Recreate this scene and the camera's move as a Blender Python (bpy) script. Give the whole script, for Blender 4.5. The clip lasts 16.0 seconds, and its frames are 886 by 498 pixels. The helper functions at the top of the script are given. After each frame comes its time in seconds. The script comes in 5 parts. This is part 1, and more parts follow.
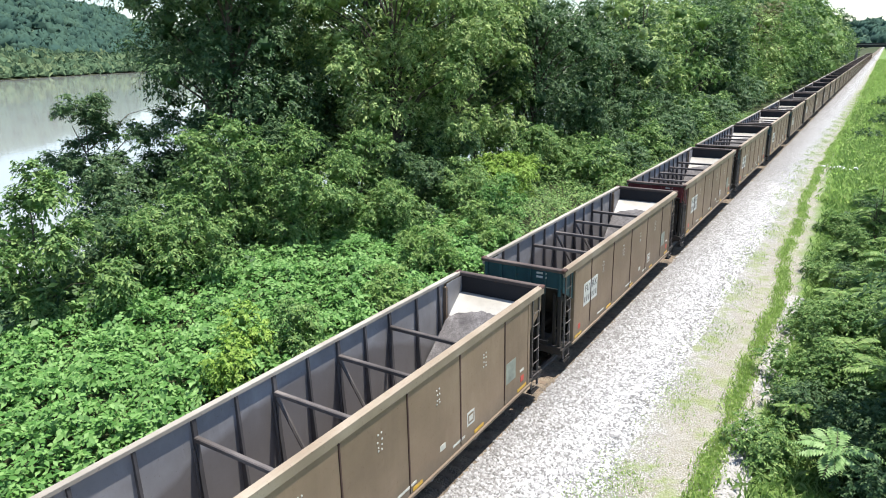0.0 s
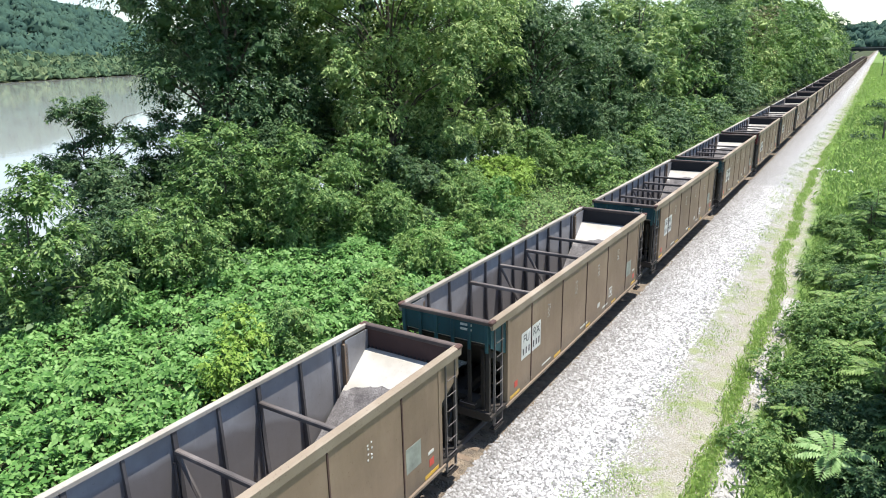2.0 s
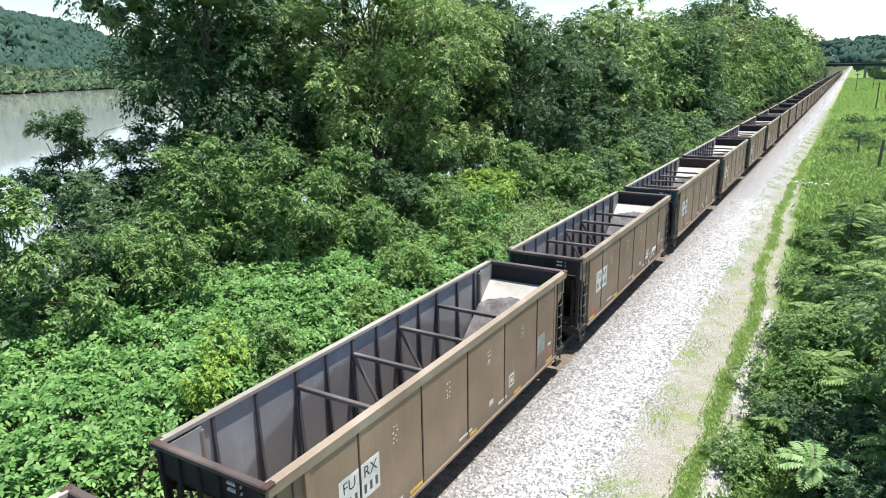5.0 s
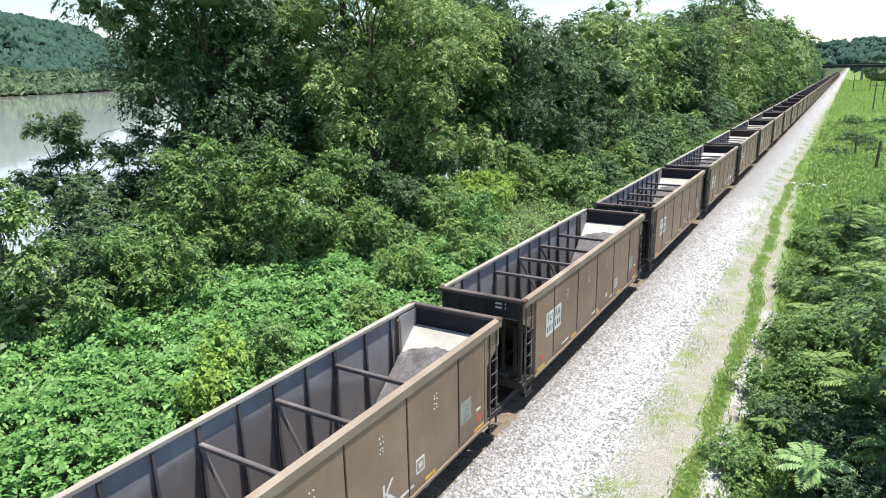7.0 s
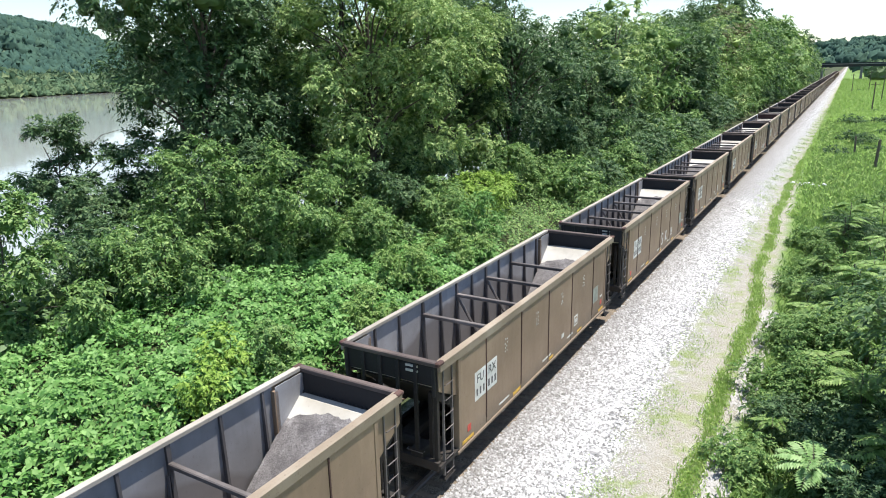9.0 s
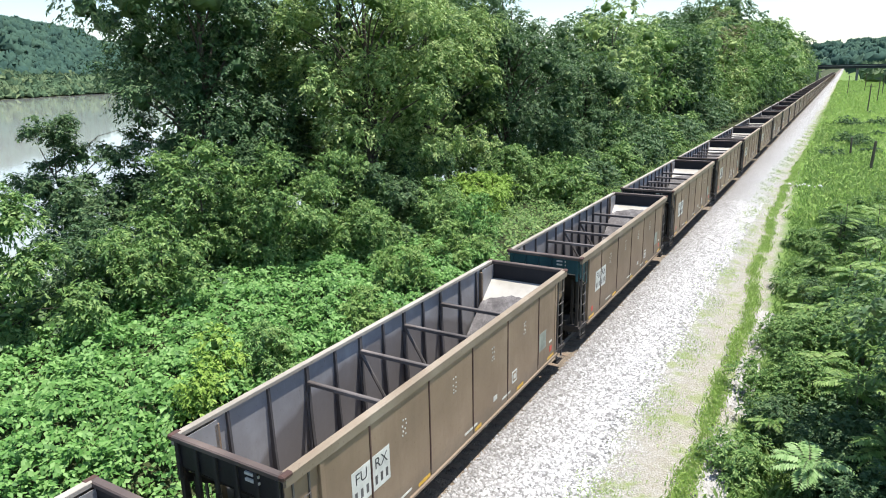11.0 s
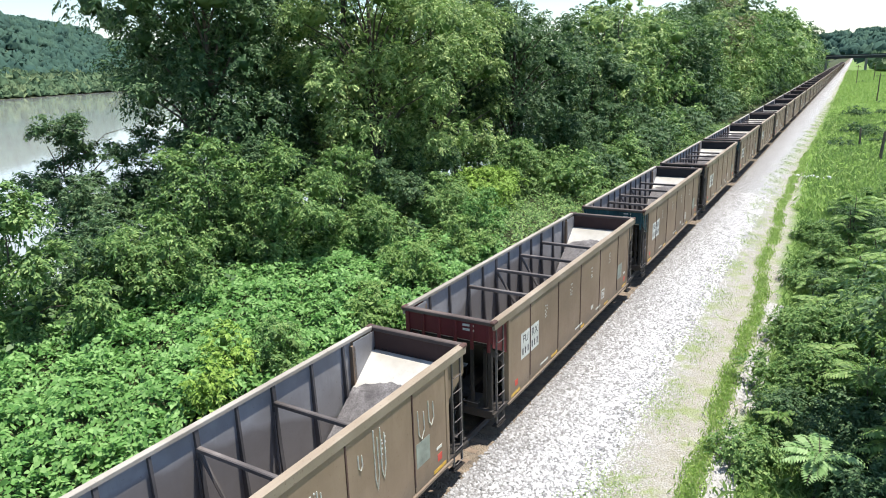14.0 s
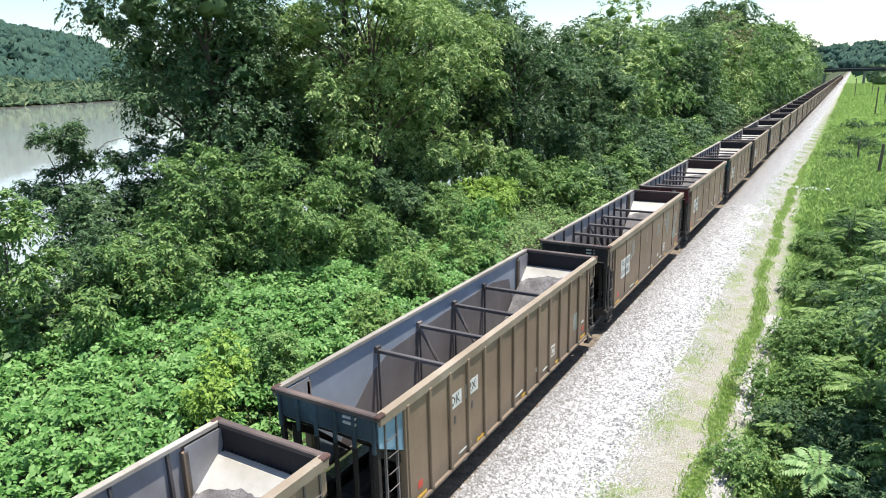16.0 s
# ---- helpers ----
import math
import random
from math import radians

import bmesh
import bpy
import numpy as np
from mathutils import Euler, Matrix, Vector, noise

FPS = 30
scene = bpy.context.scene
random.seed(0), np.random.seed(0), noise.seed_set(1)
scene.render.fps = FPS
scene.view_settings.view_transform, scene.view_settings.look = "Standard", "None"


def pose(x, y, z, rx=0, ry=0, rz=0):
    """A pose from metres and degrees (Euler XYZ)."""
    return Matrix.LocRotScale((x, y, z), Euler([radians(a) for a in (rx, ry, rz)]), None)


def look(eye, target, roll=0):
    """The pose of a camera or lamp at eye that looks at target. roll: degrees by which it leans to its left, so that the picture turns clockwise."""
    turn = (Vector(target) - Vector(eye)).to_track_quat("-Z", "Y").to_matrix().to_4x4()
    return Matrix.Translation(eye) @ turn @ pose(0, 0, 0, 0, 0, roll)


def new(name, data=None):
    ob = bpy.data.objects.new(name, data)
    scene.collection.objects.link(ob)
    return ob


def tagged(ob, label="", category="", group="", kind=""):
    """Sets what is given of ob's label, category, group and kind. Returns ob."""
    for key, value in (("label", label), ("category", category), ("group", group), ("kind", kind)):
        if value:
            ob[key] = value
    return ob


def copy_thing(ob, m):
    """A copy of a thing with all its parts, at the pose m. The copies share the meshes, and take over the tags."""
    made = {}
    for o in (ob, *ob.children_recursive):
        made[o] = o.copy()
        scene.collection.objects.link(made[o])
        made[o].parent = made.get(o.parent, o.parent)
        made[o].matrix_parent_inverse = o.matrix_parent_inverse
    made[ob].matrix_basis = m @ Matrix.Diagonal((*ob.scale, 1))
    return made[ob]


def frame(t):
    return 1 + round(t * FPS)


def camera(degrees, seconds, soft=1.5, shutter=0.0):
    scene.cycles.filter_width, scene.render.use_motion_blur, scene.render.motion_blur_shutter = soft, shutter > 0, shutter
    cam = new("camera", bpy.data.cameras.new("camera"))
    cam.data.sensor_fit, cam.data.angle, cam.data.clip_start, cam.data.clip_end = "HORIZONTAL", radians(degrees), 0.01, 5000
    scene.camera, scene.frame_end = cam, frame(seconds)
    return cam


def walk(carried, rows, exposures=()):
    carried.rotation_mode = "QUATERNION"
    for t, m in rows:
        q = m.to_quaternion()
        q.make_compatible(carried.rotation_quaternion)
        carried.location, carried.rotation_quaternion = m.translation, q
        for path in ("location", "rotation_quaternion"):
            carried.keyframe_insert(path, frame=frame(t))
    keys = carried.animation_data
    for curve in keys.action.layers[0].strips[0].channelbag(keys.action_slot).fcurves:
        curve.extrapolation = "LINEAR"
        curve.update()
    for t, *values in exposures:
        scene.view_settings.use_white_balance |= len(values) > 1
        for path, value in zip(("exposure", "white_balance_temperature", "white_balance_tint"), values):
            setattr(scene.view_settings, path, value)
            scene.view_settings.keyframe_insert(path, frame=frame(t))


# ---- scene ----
# The camera stands on an overpass and pans a little: seconds, turn to the left, tilt, lean.
EYE = (9.518, 0.0, 10.875)
PATH = [
    (0.0, 32.753, -16.461, -1.135), (0.5, 32.807, -16.382, -1.118), (1.0, 32.760, -16.312, -1.124),
    (1.5, 32.615, -16.252, -1.040), (2.0, 32.443, -16.200, -1.110), (2.5, 32.205, -16.037, -1.026),
    (3.0, 31.899, -15.812, -0.967), (3.5, 31.635, -15.542, -0.970), (4.0, 31.344, -15.334, -0.960),
    (6.5, 30.785, -14.958, -0.968), (7.0, 30.790, -14.940, -1.010), (7.5, 30.780, -14.915, -1.180),
    (8.0, 30.790, -14.920, -1.240), (8.5, 30.765, -14.918, -1.205), (9.0, 30.770, -14.903, -1.199),
    (11.5, 30.431, -14.800, -1.082), (12.0, 30.513, -15.027, -0.996), (12.5, 30.636, -15.197, -0.990),
    (13.0, 30.770, -15.353, -1.219), (13.5, 30.965, -15.368, -1.457), (14.0, 31.126, -15.231, -1.779),
    (14.5, 31.200, -14.992, -1.920), (15.0, 31.240, -14.709, -1.844), (15.5, 31.110, -14.542, -1.668),
    (16.0, 31.035, -14.363, -1.463),
]


def aim(turn, tilt, lean):
    a, b = radians(turn), radians(tilt)
    way = Vector((-math.sin(a) * math.cos(b), math.cos(a) * math.cos(b), math.sin(b)))
    return look(EYE, Vector(EYE) + way, lean)


cam = camera(67.08, 16.0, soft=1.0)
walk(cam, [(t, aim(a, b, c)) for t, a, b, c in PATH])

# ---- light ----
SUN_TO = Vector((0.43, 0.42, 2.45)).normalized()
world = bpy.data.worlds.new("sky")
scene.world = world
world.use_nodes = True
wn = world.node_tree.nodes
sky = wn.new("ShaderNodeTexSky")
sky.sky_type, sky.sun_disc = "NISHITA", False
sky.sun_elevation = math.asin(SUN_TO.z)
sky.sun_rotation = math.atan2(SUN_TO.x, SUN_TO.y)
sky.dust_density, sky.air_density, sky.ozone_density = 0.4, 1.0, 1.5
wn["Background"].inputs["Strength"].default_value = 0.138
world.node_tree.links.new(sky.outputs[0], wn["Background"].inputs["Color"])
sun = new("sun", bpy.data.lights.new("sun", "SUN"))
sun.data.energy, sun.data.angle, sun.data.color = 5.4, radians(0.5), (1.0, 0.965, 0.91)
sun.matrix_world = look(SUN_TO * 100, (0, 0, 0))
scene.view_settings.exposure = 0.62
# ---- materials ----
class Nodes:
    """A short way to write a node material."""

    def __init__(self, name, rough=0.7, metal=0.0, spec=0.5):
        self.mat = bpy.data.materials.new(name)
        self.mat.use_nodes = True
        self.tree = self.mat.node_tree
        self.bsdf = self.tree.nodes["Principled BSDF"]
        self.out = self.tree.nodes["Material Output"]
        self.set("Roughness", rough), self.set("Metallic", metal), self.set("Specular IOR Level", spec)

    def set(self, key, value):
        if hasattr(value, "is_output"):
            self.tree.links.new(value, self.bsdf.inputs[key])
        else:
            self.bsdf.inputs[key].default_value = value

    def node(self, kind, ins=None, operation="", blend_type=""):
        n = self.tree.nodes.new("ShaderNode" + kind)
        if operation:
            n.operation = operation
        if blend_type:
            n.blend_type = blend_type
        for k, v in (ins or {}).items():
            if hasattr(v, "is_output"):
                self.tree.links.new(v, n.inputs[k])
            else:
                n.inputs[k].default_value = v
        return n

    def coord(self, which="Object"):
        return self.node("TexCoord").outputs[which]

    def noise(self, scale, detail=4, rough=0.55, vec=None, stretch=None):
        v = vec or self.coord()
        if stretch:
            v = self.node("Mapping", {"Vector": v, "Scale": stretch}).outputs[0]
        return self.node("TexNoise", {"Vector": v, "Scale": scale, "Detail": detail, "Roughness": rough}).outputs[0]

    def ramp(self, fac, stops):
        r = self.node("ValToRGB", {"Fac": fac})
        e = r.color_ramp.elements
        while len(e) < len(stops):
            e.new(0.5)
        for el, (p, c) in zip(e, stops):
            el.position, el.color = p, (*c, 1) if len(c) == 3 else c
        return r.outputs[0]

    def mix(self, fac, a, b, blend="MIX"):
        n = self.node("MixRGB", blend_type=blend)
        for k, v in (("Fac", fac), ("Color1", a), ("Color2", b)):
            if hasattr(v, "is_output"):
                self.tree.links.new(v, n.inputs[k])
            else:
                n.inputs[k].default_value = v if k == "Fac" else (*v, 1)
        return n.outputs[0]

    def step(self, fac, lo, hi):
        return self.node("MapRange", {"Value": fac, "From Min": lo, "From Max": hi}).outputs[0]

    def bump(self, height, strength=0.4, distance=0.02):
        self.set("Normal", self.node("Bump", {"Height": height, "Strength": strength, "Distance": distance}).outputs[0])


def weathered(name, base, dark, light, rough=0.6, metal=0.0, rust=0.25, streak=True, vary=0.12):
    """Old paint on steel: blotches, vertical streaks, rust freckles, a slight change from car to car."""
    n = Nodes(name, rough, metal, 0.35)
    big = n.noise(0.55, 5)
    col = n.ramp(big, [(0.3, dark), (0.5, base), (0.72, light)])
    if streak:
        s = n.noise(3.0, 4, 0.6, stretch=(1.0, 1.0, 0.12))
        col = n.mix(n.node("Math", {0: n.step(s, 0.5, 0.85), 1: 0.5}, operation="MULTIPLY").outputs[0], col, tuple(c * 0.72 for c in base))
        s2 = n.noise(1.7, 4, 0.6, stretch=(1.0, 1.2, 0.35))
        col = n.mix(n.node("Math", {0: n.step(s2, 0.55, 0.95), 1: 0.6}, operation="MULTIPLY").outputs[0], col, tuple(min(1, c * 1.25) for c in light))
        low = n.node("SeparateXYZ", {0: n.coord()}).outputs[2]
        grime = n.step(n.node("Math", {0: low, 1: n.node("Math", {0: n.noise(2.6, 5, 0.7), 1: 0.8}, operation="MULTIPLY").outputs[0]}, operation="SUBTRACT").outputs[0], 1.05, 0.6)
        col = n.mix(n.node("Math", {0: grime, 1: 0.45}, operation="MULTIPLY").outputs[0], col, (0.12, 0.10, 0.08))
    fine = n.noise(14, 6, 0.7)
    col = n.mix(n.step(fine, 0.64 - 0.12 * rust, 0.78), col, (0.11, 0.052, 0.028))
    oi = n.node("ObjectInfo").outputs["Random"]
    hsv = n.node("HueSaturation", {"Color": col, "Value": n.node("MapRange", {"Value": oi, "To Min": 1 - vary, "To Max": 1 + vary}).outputs[0]})
    n.set("Base Color", hsv.outputs[0])
    n.set("Roughness", n.node("MapRange", {"Value": fine, "To Min": rough - 0.12, "To Max": rough + 0.2}).outputs[0])
    n.bump(n.noise(30, 5), 0.15, 0.01)
    return n.mat


def plain(name, colour, rough=0.6, metal=0.0, vary=0.12, scale=8):
    n = Nodes(name, rough, metal)
    f = n.noise(scale, 5, 0.65)
    n.set("Base Color", n.mix(n.step(f, 0.3, 0.75), tuple(c * (1 - vary) for c in colour), tuple(min(1, c * (1 + vary)) for c in colour)))
    n.bump(n.noise(scale * 5, 4), 0.15, 0.008)
    return n.mat


def leafy(name, dark, mid, light, gloss=0.45, through_share=0.21):
    """Leaves: each one its own green, waxy above, letting some light through."""
    n = Nodes(name, gloss + 0.1, 0, 0.22)
    dark, mid, light = [(c[0] * 1.04, c[1] * 0.97, c[2] * 1.3) for c in (dark, mid, light)]
    rnd = n.node("NewGeometry").outputs["Random Per Island"]
    patch = n.noise(0.35, 3, 0.6, vec=n.coord("Object"))
    fac = n.node("Math", {0: n.node("Math", {0: rnd, 1: 0.65}, operation="MULTIPLY").outputs[0], 1: n.node("Math", {0: patch, 1: 0.5}, operation="MULTIPLY").outputs[0]}, operation="ADD").outputs[0]
    col = n.ramp(fac, [(0.15, dark), (0.5, mid), (0.95, light)])
    n.set("Base Color", col)
    tr = n.node("BsdfTranslucent", {"Color": n.mix(0.4, col, (light[0] * 0.9, light[1] * 1.3, light[2]))})
    mixs = n.node("MixShader", {"Fac": through_share})
    n.tree.links.new(n.bsdf.outputs[0], mixs.inputs[1])
    n.tree.links.new(tr.outputs[0], mixs.inputs[2])
    n.tree.links.new(mixs.outputs[0], n.out.inputs["Surface"])
    return n.mat


M = {}
M["tan"] = weathered("tan_car_paint", (0.235, 0.166, 0.110), (0.20, 0.14, 0.093), (0.28, 0.203, 0.138), 0.62, rust=0.15)
M["tan_rim"] = weathered("worn_tan_rim", (0.265, 0.21, 0.152), (0.22, 0.17, 0.12), (0.34, 0.285, 0.22), 0.6, rust=0.4, streak=False)
M["inner"] = weathered("grey_inner_steel", (0.27, 0.262, 0.262), (0.215, 0.205, 0.203), (0.38, 0.38, 0.39), 0.55, rust=0.1)
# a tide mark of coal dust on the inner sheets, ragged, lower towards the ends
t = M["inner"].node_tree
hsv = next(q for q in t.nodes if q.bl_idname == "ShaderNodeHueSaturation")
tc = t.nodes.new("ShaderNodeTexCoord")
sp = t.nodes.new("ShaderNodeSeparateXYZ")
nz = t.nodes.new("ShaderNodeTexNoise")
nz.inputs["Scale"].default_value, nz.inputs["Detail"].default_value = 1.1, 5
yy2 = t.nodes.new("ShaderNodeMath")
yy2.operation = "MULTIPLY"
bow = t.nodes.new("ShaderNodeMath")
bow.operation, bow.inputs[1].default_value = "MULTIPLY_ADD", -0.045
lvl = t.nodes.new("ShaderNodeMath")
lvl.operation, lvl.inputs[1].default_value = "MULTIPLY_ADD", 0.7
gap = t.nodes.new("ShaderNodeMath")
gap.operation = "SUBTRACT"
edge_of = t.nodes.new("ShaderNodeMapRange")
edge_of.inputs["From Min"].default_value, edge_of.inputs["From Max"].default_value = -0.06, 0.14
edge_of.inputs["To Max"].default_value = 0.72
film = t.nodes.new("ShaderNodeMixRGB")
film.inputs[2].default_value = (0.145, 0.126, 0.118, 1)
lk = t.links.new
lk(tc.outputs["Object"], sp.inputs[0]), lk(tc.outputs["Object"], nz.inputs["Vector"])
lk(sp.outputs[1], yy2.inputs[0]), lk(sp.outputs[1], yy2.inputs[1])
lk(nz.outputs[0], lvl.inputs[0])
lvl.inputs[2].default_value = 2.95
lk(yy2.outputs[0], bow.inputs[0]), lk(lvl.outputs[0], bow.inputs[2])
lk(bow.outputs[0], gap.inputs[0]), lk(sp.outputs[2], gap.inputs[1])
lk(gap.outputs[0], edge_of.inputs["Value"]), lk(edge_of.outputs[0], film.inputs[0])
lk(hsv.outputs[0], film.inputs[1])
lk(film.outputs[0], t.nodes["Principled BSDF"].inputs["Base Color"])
M["inner_blue"] = weathered("blue_grey_inner_steel", (0.30, 0.335, 0.38), (0.24, 0.27, 0.31), (0.36, 0.40, 0.45), 0.5, rust=0.1, streak=False)
M["post"] = weathered("dark_inner_post", (0.085, 0.078, 0.078), (0.06, 0.055, 0.055), (0.13, 0.12, 0.12), 0.55, rust=0.2, streak=False)
M["bar"] = weathered("worn_cross_bar", (0.115, 0.10, 0.093), (0.065, 0.057, 0.053), (0.23, 0.205, 0.19), 0.5, rust=0.2, streak=False)
M["black"] = weathered("black_car_paint", (0.028, 0.026, 0.027), (0.018, 0.017, 0.018), (0.05, 0.044, 0.042), 0.6, rust=0.2)
M["teal"] = weathered("teal_car_paint", (0.022, 0.07, 0.08), (0.014, 0.042, 0.05), (0.045, 0.115, 0.125), 0.6, rust=0.35)
M["red"] = weathered("dark_red_car_paint", (0.13, 0.022, 0.024), (0.085, 0.016, 0.018), (0.18, 0.04, 0.04), 0.6, rust=0.3)
M["rust"] = weathered("rusty_brown_steel", (0.082, 0.044, 0.036), (0.055, 0.03, 0.026), (0.13, 0.075, 0.06), 0.75, rust=0.5)
M["blue"] = weathered("faded_blue_car_paint", (0.20, 0.33, 0.42), (0.14, 0.24, 0.32), (0.33, 0.46, 0.55), 0.6, rust=0.35)
M["under"] = weathered("black_running_gear", (0.026, 0.022, 0.019), (0.016, 0.014, 0.013), (0.05, 0.041, 0.033), 0.75, rust=0.3, streak=False)
M["bright"] = weathered("polished_slope_sheet", (0.50, 0.47, 0.41), (0.40, 0.35, 0.27), (0.60, 0.58, 0.54), 0.5, rust=0.12, streak=True)
M["white"] = plain("white_stencil_paint", (0.60, 0.59, 0.55), 0.6, vary=0.2, scale=3)
M["ink"] = plain("black_stencil_paint", (0.03, 0.03, 0.032), 0.6)
M["pale"] = plain("pale_marking_paint", (0.58, 0.56, 0.50), 0.6, vary=0.25)
M["film"] = weathered("dark_coal_film", (0.155, 0.14, 0.135), (0.12, 0.105, 0.10), (0.20, 0.185, 0.18), 0.75, rust=0.1)
M["aqua"] = plain("pale_aqua_patch_paint", (0.25, 0.27, 0.225), 0.6, vary=0.3, scale=3)
M["rim_dark"] = weathered("dark_worn_end_rail", (0.095, 0.072, 0.064), (0.06, 0.046, 0.042), (0.17, 0.13, 0.11), 0.6, rust=0.4, streak=False)
M["rim_pale"] = weathered("pale_grey_rail", (0.33, 0.297, 0.25), (0.25, 0.22, 0.18), (0.44, 0.40, 0.35), 0.6, rust=0.3, streak=False)
# the faded blue darkened for the end sheet's shade, with more rust
M["blue_shade"] = weathered("shaded_blue_end_paint", (0.05, 0.08, 0.10), (0.025, 0.036, 0.045), (0.12, 0.19, 0.24), 0.65, rust=0.6)
M["yellow"] = plain("yellow_reflector_sheet", (0.62, 0.36, 0.04), 0.4, vary=0.3, scale=5)
M["redtag"] = plain("red_marking_paint", (0.55, 0.06, 0.035), 0.5)
M["steel"] = plain("worn_rail_steel", (0.22, 0.19, 0.17), 0.35, 0.8)
M["wood_tie"] = plain("old_sleeper_wood", (0.20, 0.145, 0.10), 0.9, vary=0.4, scale=4)
M["pole"] = plain("grey_weathered_pole_wood", (0.14, 0.115, 0.09), 0.85, vary=0.3)
M["bark"] = plain("grey_brown_bark", (0.085, 0.068, 0.052), 0.9, vary=0.4, scale=3)
M["concrete"] = plain("weathered_concrete", (0.30, 0.29, 0.27), 0.85, vary=0.25, scale=0.8)
M["girder"] = plain("dark_bridge_girder_steel", (0.028, 0.030, 0.032), 0.7, vary=0.3, scale=0.5)

# coal dust left in the car
n = Nodes("coal_dust", 0.85)
f1, f2 = n.noise(2.2, 6, 0.7), n.noise(22, 4, 0.7)
n.set("Base Color", n.mix(n.step(f2, 0.4, 0.7), n.ramp(f1, [(0.3, (0.075, 0.068, 0.068)), (0.52, (0.20, 0.185, 0.18)), (0.72, (0.33, 0.315, 0.31))]), (0.10, 0.09, 0.09)))
n.bump(f2, 0.6, 0.04)
M["coal"] = n.mat

M["leaf_tree"] = leafy("tree_leaves", (0.032, 0.085, 0.020), (0.15, 0.265, 0.055), (0.43, 0.54, 0.16))
# for dark trees, and for bushes with shade put into their leaf colour
M["leaf_dark"] = leafy("dark_and_shaded_leaves", (0.016, 0.046, 0.015), (0.050, 0.115, 0.032), (0.16, 0.25, 0.08))
M["leaf_shrub"] = leafy("shrub_leaves", (0.032, 0.088, 0.018), (0.10, 0.205, 0.04), (0.27, 0.40, 0.10))
M["leaf_vine"] = leafy("vine_leaves", (0.036, 0.115, 0.02), (0.105, 0.25, 0.042), (0.25, 0.44, 0.11))
M["leaf_lime"] = leafy("yellow_green_leaves", (0.10, 0.20, 0.022), (0.19, 0.33, 0.04), (0.33, 0.48, 0.08))
M["leaf_sumac"] = leafy("sumac_leaflets", (0.06, 0.14, 0.026), (0.14, 0.255, 0.046), (0.28, 0.41, 0.10))
M["leaf_star"] = leafy("young_sumac_leaflets", (0.12, 0.24, 0.06), (0.22, 0.38, 0.10), (0.34, 0.50, 0.17))
M["leaf_brown"] = leafy("browning_tree_leaves", (0.05, 0.07, 0.022), (0.115, 0.135, 0.045), (0.24, 0.22, 0.09))
M["grass"] = leafy("meadow_grass", (0.17, 0.27, 0.045), (0.31, 0.45, 0.085), (0.46, 0.57, 0.17), 0.6, 0.5)
M["weeds"] = leafy("rank_weeds", (0.08, 0.145, 0.03), (0.18, 0.30, 0.06), (0.32, 0.43, 0.12), 0.6, 0.4)
M["far_wood"] = leafy("far_woods", (0.05, 0.10, 0.042), (0.09, 0.16, 0.062), (0.17, 0.235, 0.085), 0.8, 0.15)
# bluer than far_wood: the haze of distance is put into this leaf colour
M["hill_wood"] = leafy("haze_tinted_hill_woods", (0.032, 0.076, 0.046), (0.042, 0.092, 0.052), (0.056, 0.112, 0.058), 0.9, 0.1)

# the ground: ballast, sandy track, grass, soil, by the distance from the rails
n = Nodes("ground_soil_and_stone", 0.9, 0, 0.2)
pos = n.node("NewGeometry").outputs["Position"]
xyz = n.node("SeparateXYZ", {0: pos})
wob = n.noise(0.35, 4, 0.6, vec=pos)
fine = n.noise(2.3, 5, 0.65, vec=pos)
vor = n.node("TexVoronoi", {"Vector": pos, "Scale": 17.0, "Randomness": 1.0})
stone = n.ramp(vor.outputs["Color"], [(0.1, (0.24, 0.24, 0.237)), (0.4, (0.53, 0.527, 0.52)), (0.75, (0.75, 0.748, 0.742))])
edge = n.step(vor.outputs["Distance"], 0.34, 0.62)
ballast = n.mix(edge, stone, (0.18, 0.176, 0.17))
# mucky bed between the sleepers; its edge is darkened for the train's shadow
shift = lambda v, k, o: n.node("Math", {0: v, 1: n.node("Math", {0: n.node("Math", {0: o, 1: -0.5}, operation="ADD").outputs[0], 1: k}, operation="MULTIPLY").outputs[0]}, operation="ADD").outputs[0]
xw = shift(shift(xyz.outputs[0], 1.6, wob), 0.7, fine)
xd = shift(shift(xyz.outputs[0], 0.5, wob), 0.25, fine)
grime = n.step(xd, 3.7, 1.6)
ballast = n.mix(n.node("Math", {0: grime, 1: 0.62}, operation="MULTIPLY").outputs[0], ballast, (0.16, 0.145, 0.13))
near_rail = n.step(n.node("Math", {0: xd}, operation="ABSOLUTE").outputs[0], 1.68, 1.5)
ballast = n.mix(near_rail, ballast, n.mix(n.step(fine, 0.3, 0.7), (0.085, 0.072, 0.06), (0.28, 0.22, 0.155)))
vor2 = n.node("TexVoronoi", {"Vector": pos, "Scale": 30.0})
sand = n.mix(n.step(vor2.outputs["Distance"], 0.2, 0.6), n.ramp(fine, [(0.3, (0.41, 0.40, 0.365)), (0.6, (0.54, 0.53, 0.50)), (0.8, (0.64, 0.635, 0.61))]), (0.25, 0.225, 0.17))
mead = n.ramp(fine, [(0.3, (0.08, 0.13, 0.035)), (0.55, (0.15, 0.235, 0.06)), (0.75, (0.24, 0.31, 0.10))])
soil = n.ramp(fine, [(0.3, (0.035, 0.04, 0.018)), (0.6, (0.06, 0.075, 0.03)), (0.8, (0.08, 0.10, 0.035))])
col = n.mix(n.step(shift(xw, 1.6, n.noise(1.4, 5, 0.7, vec=pos)), 4.2, 6.0), ballast, sand)
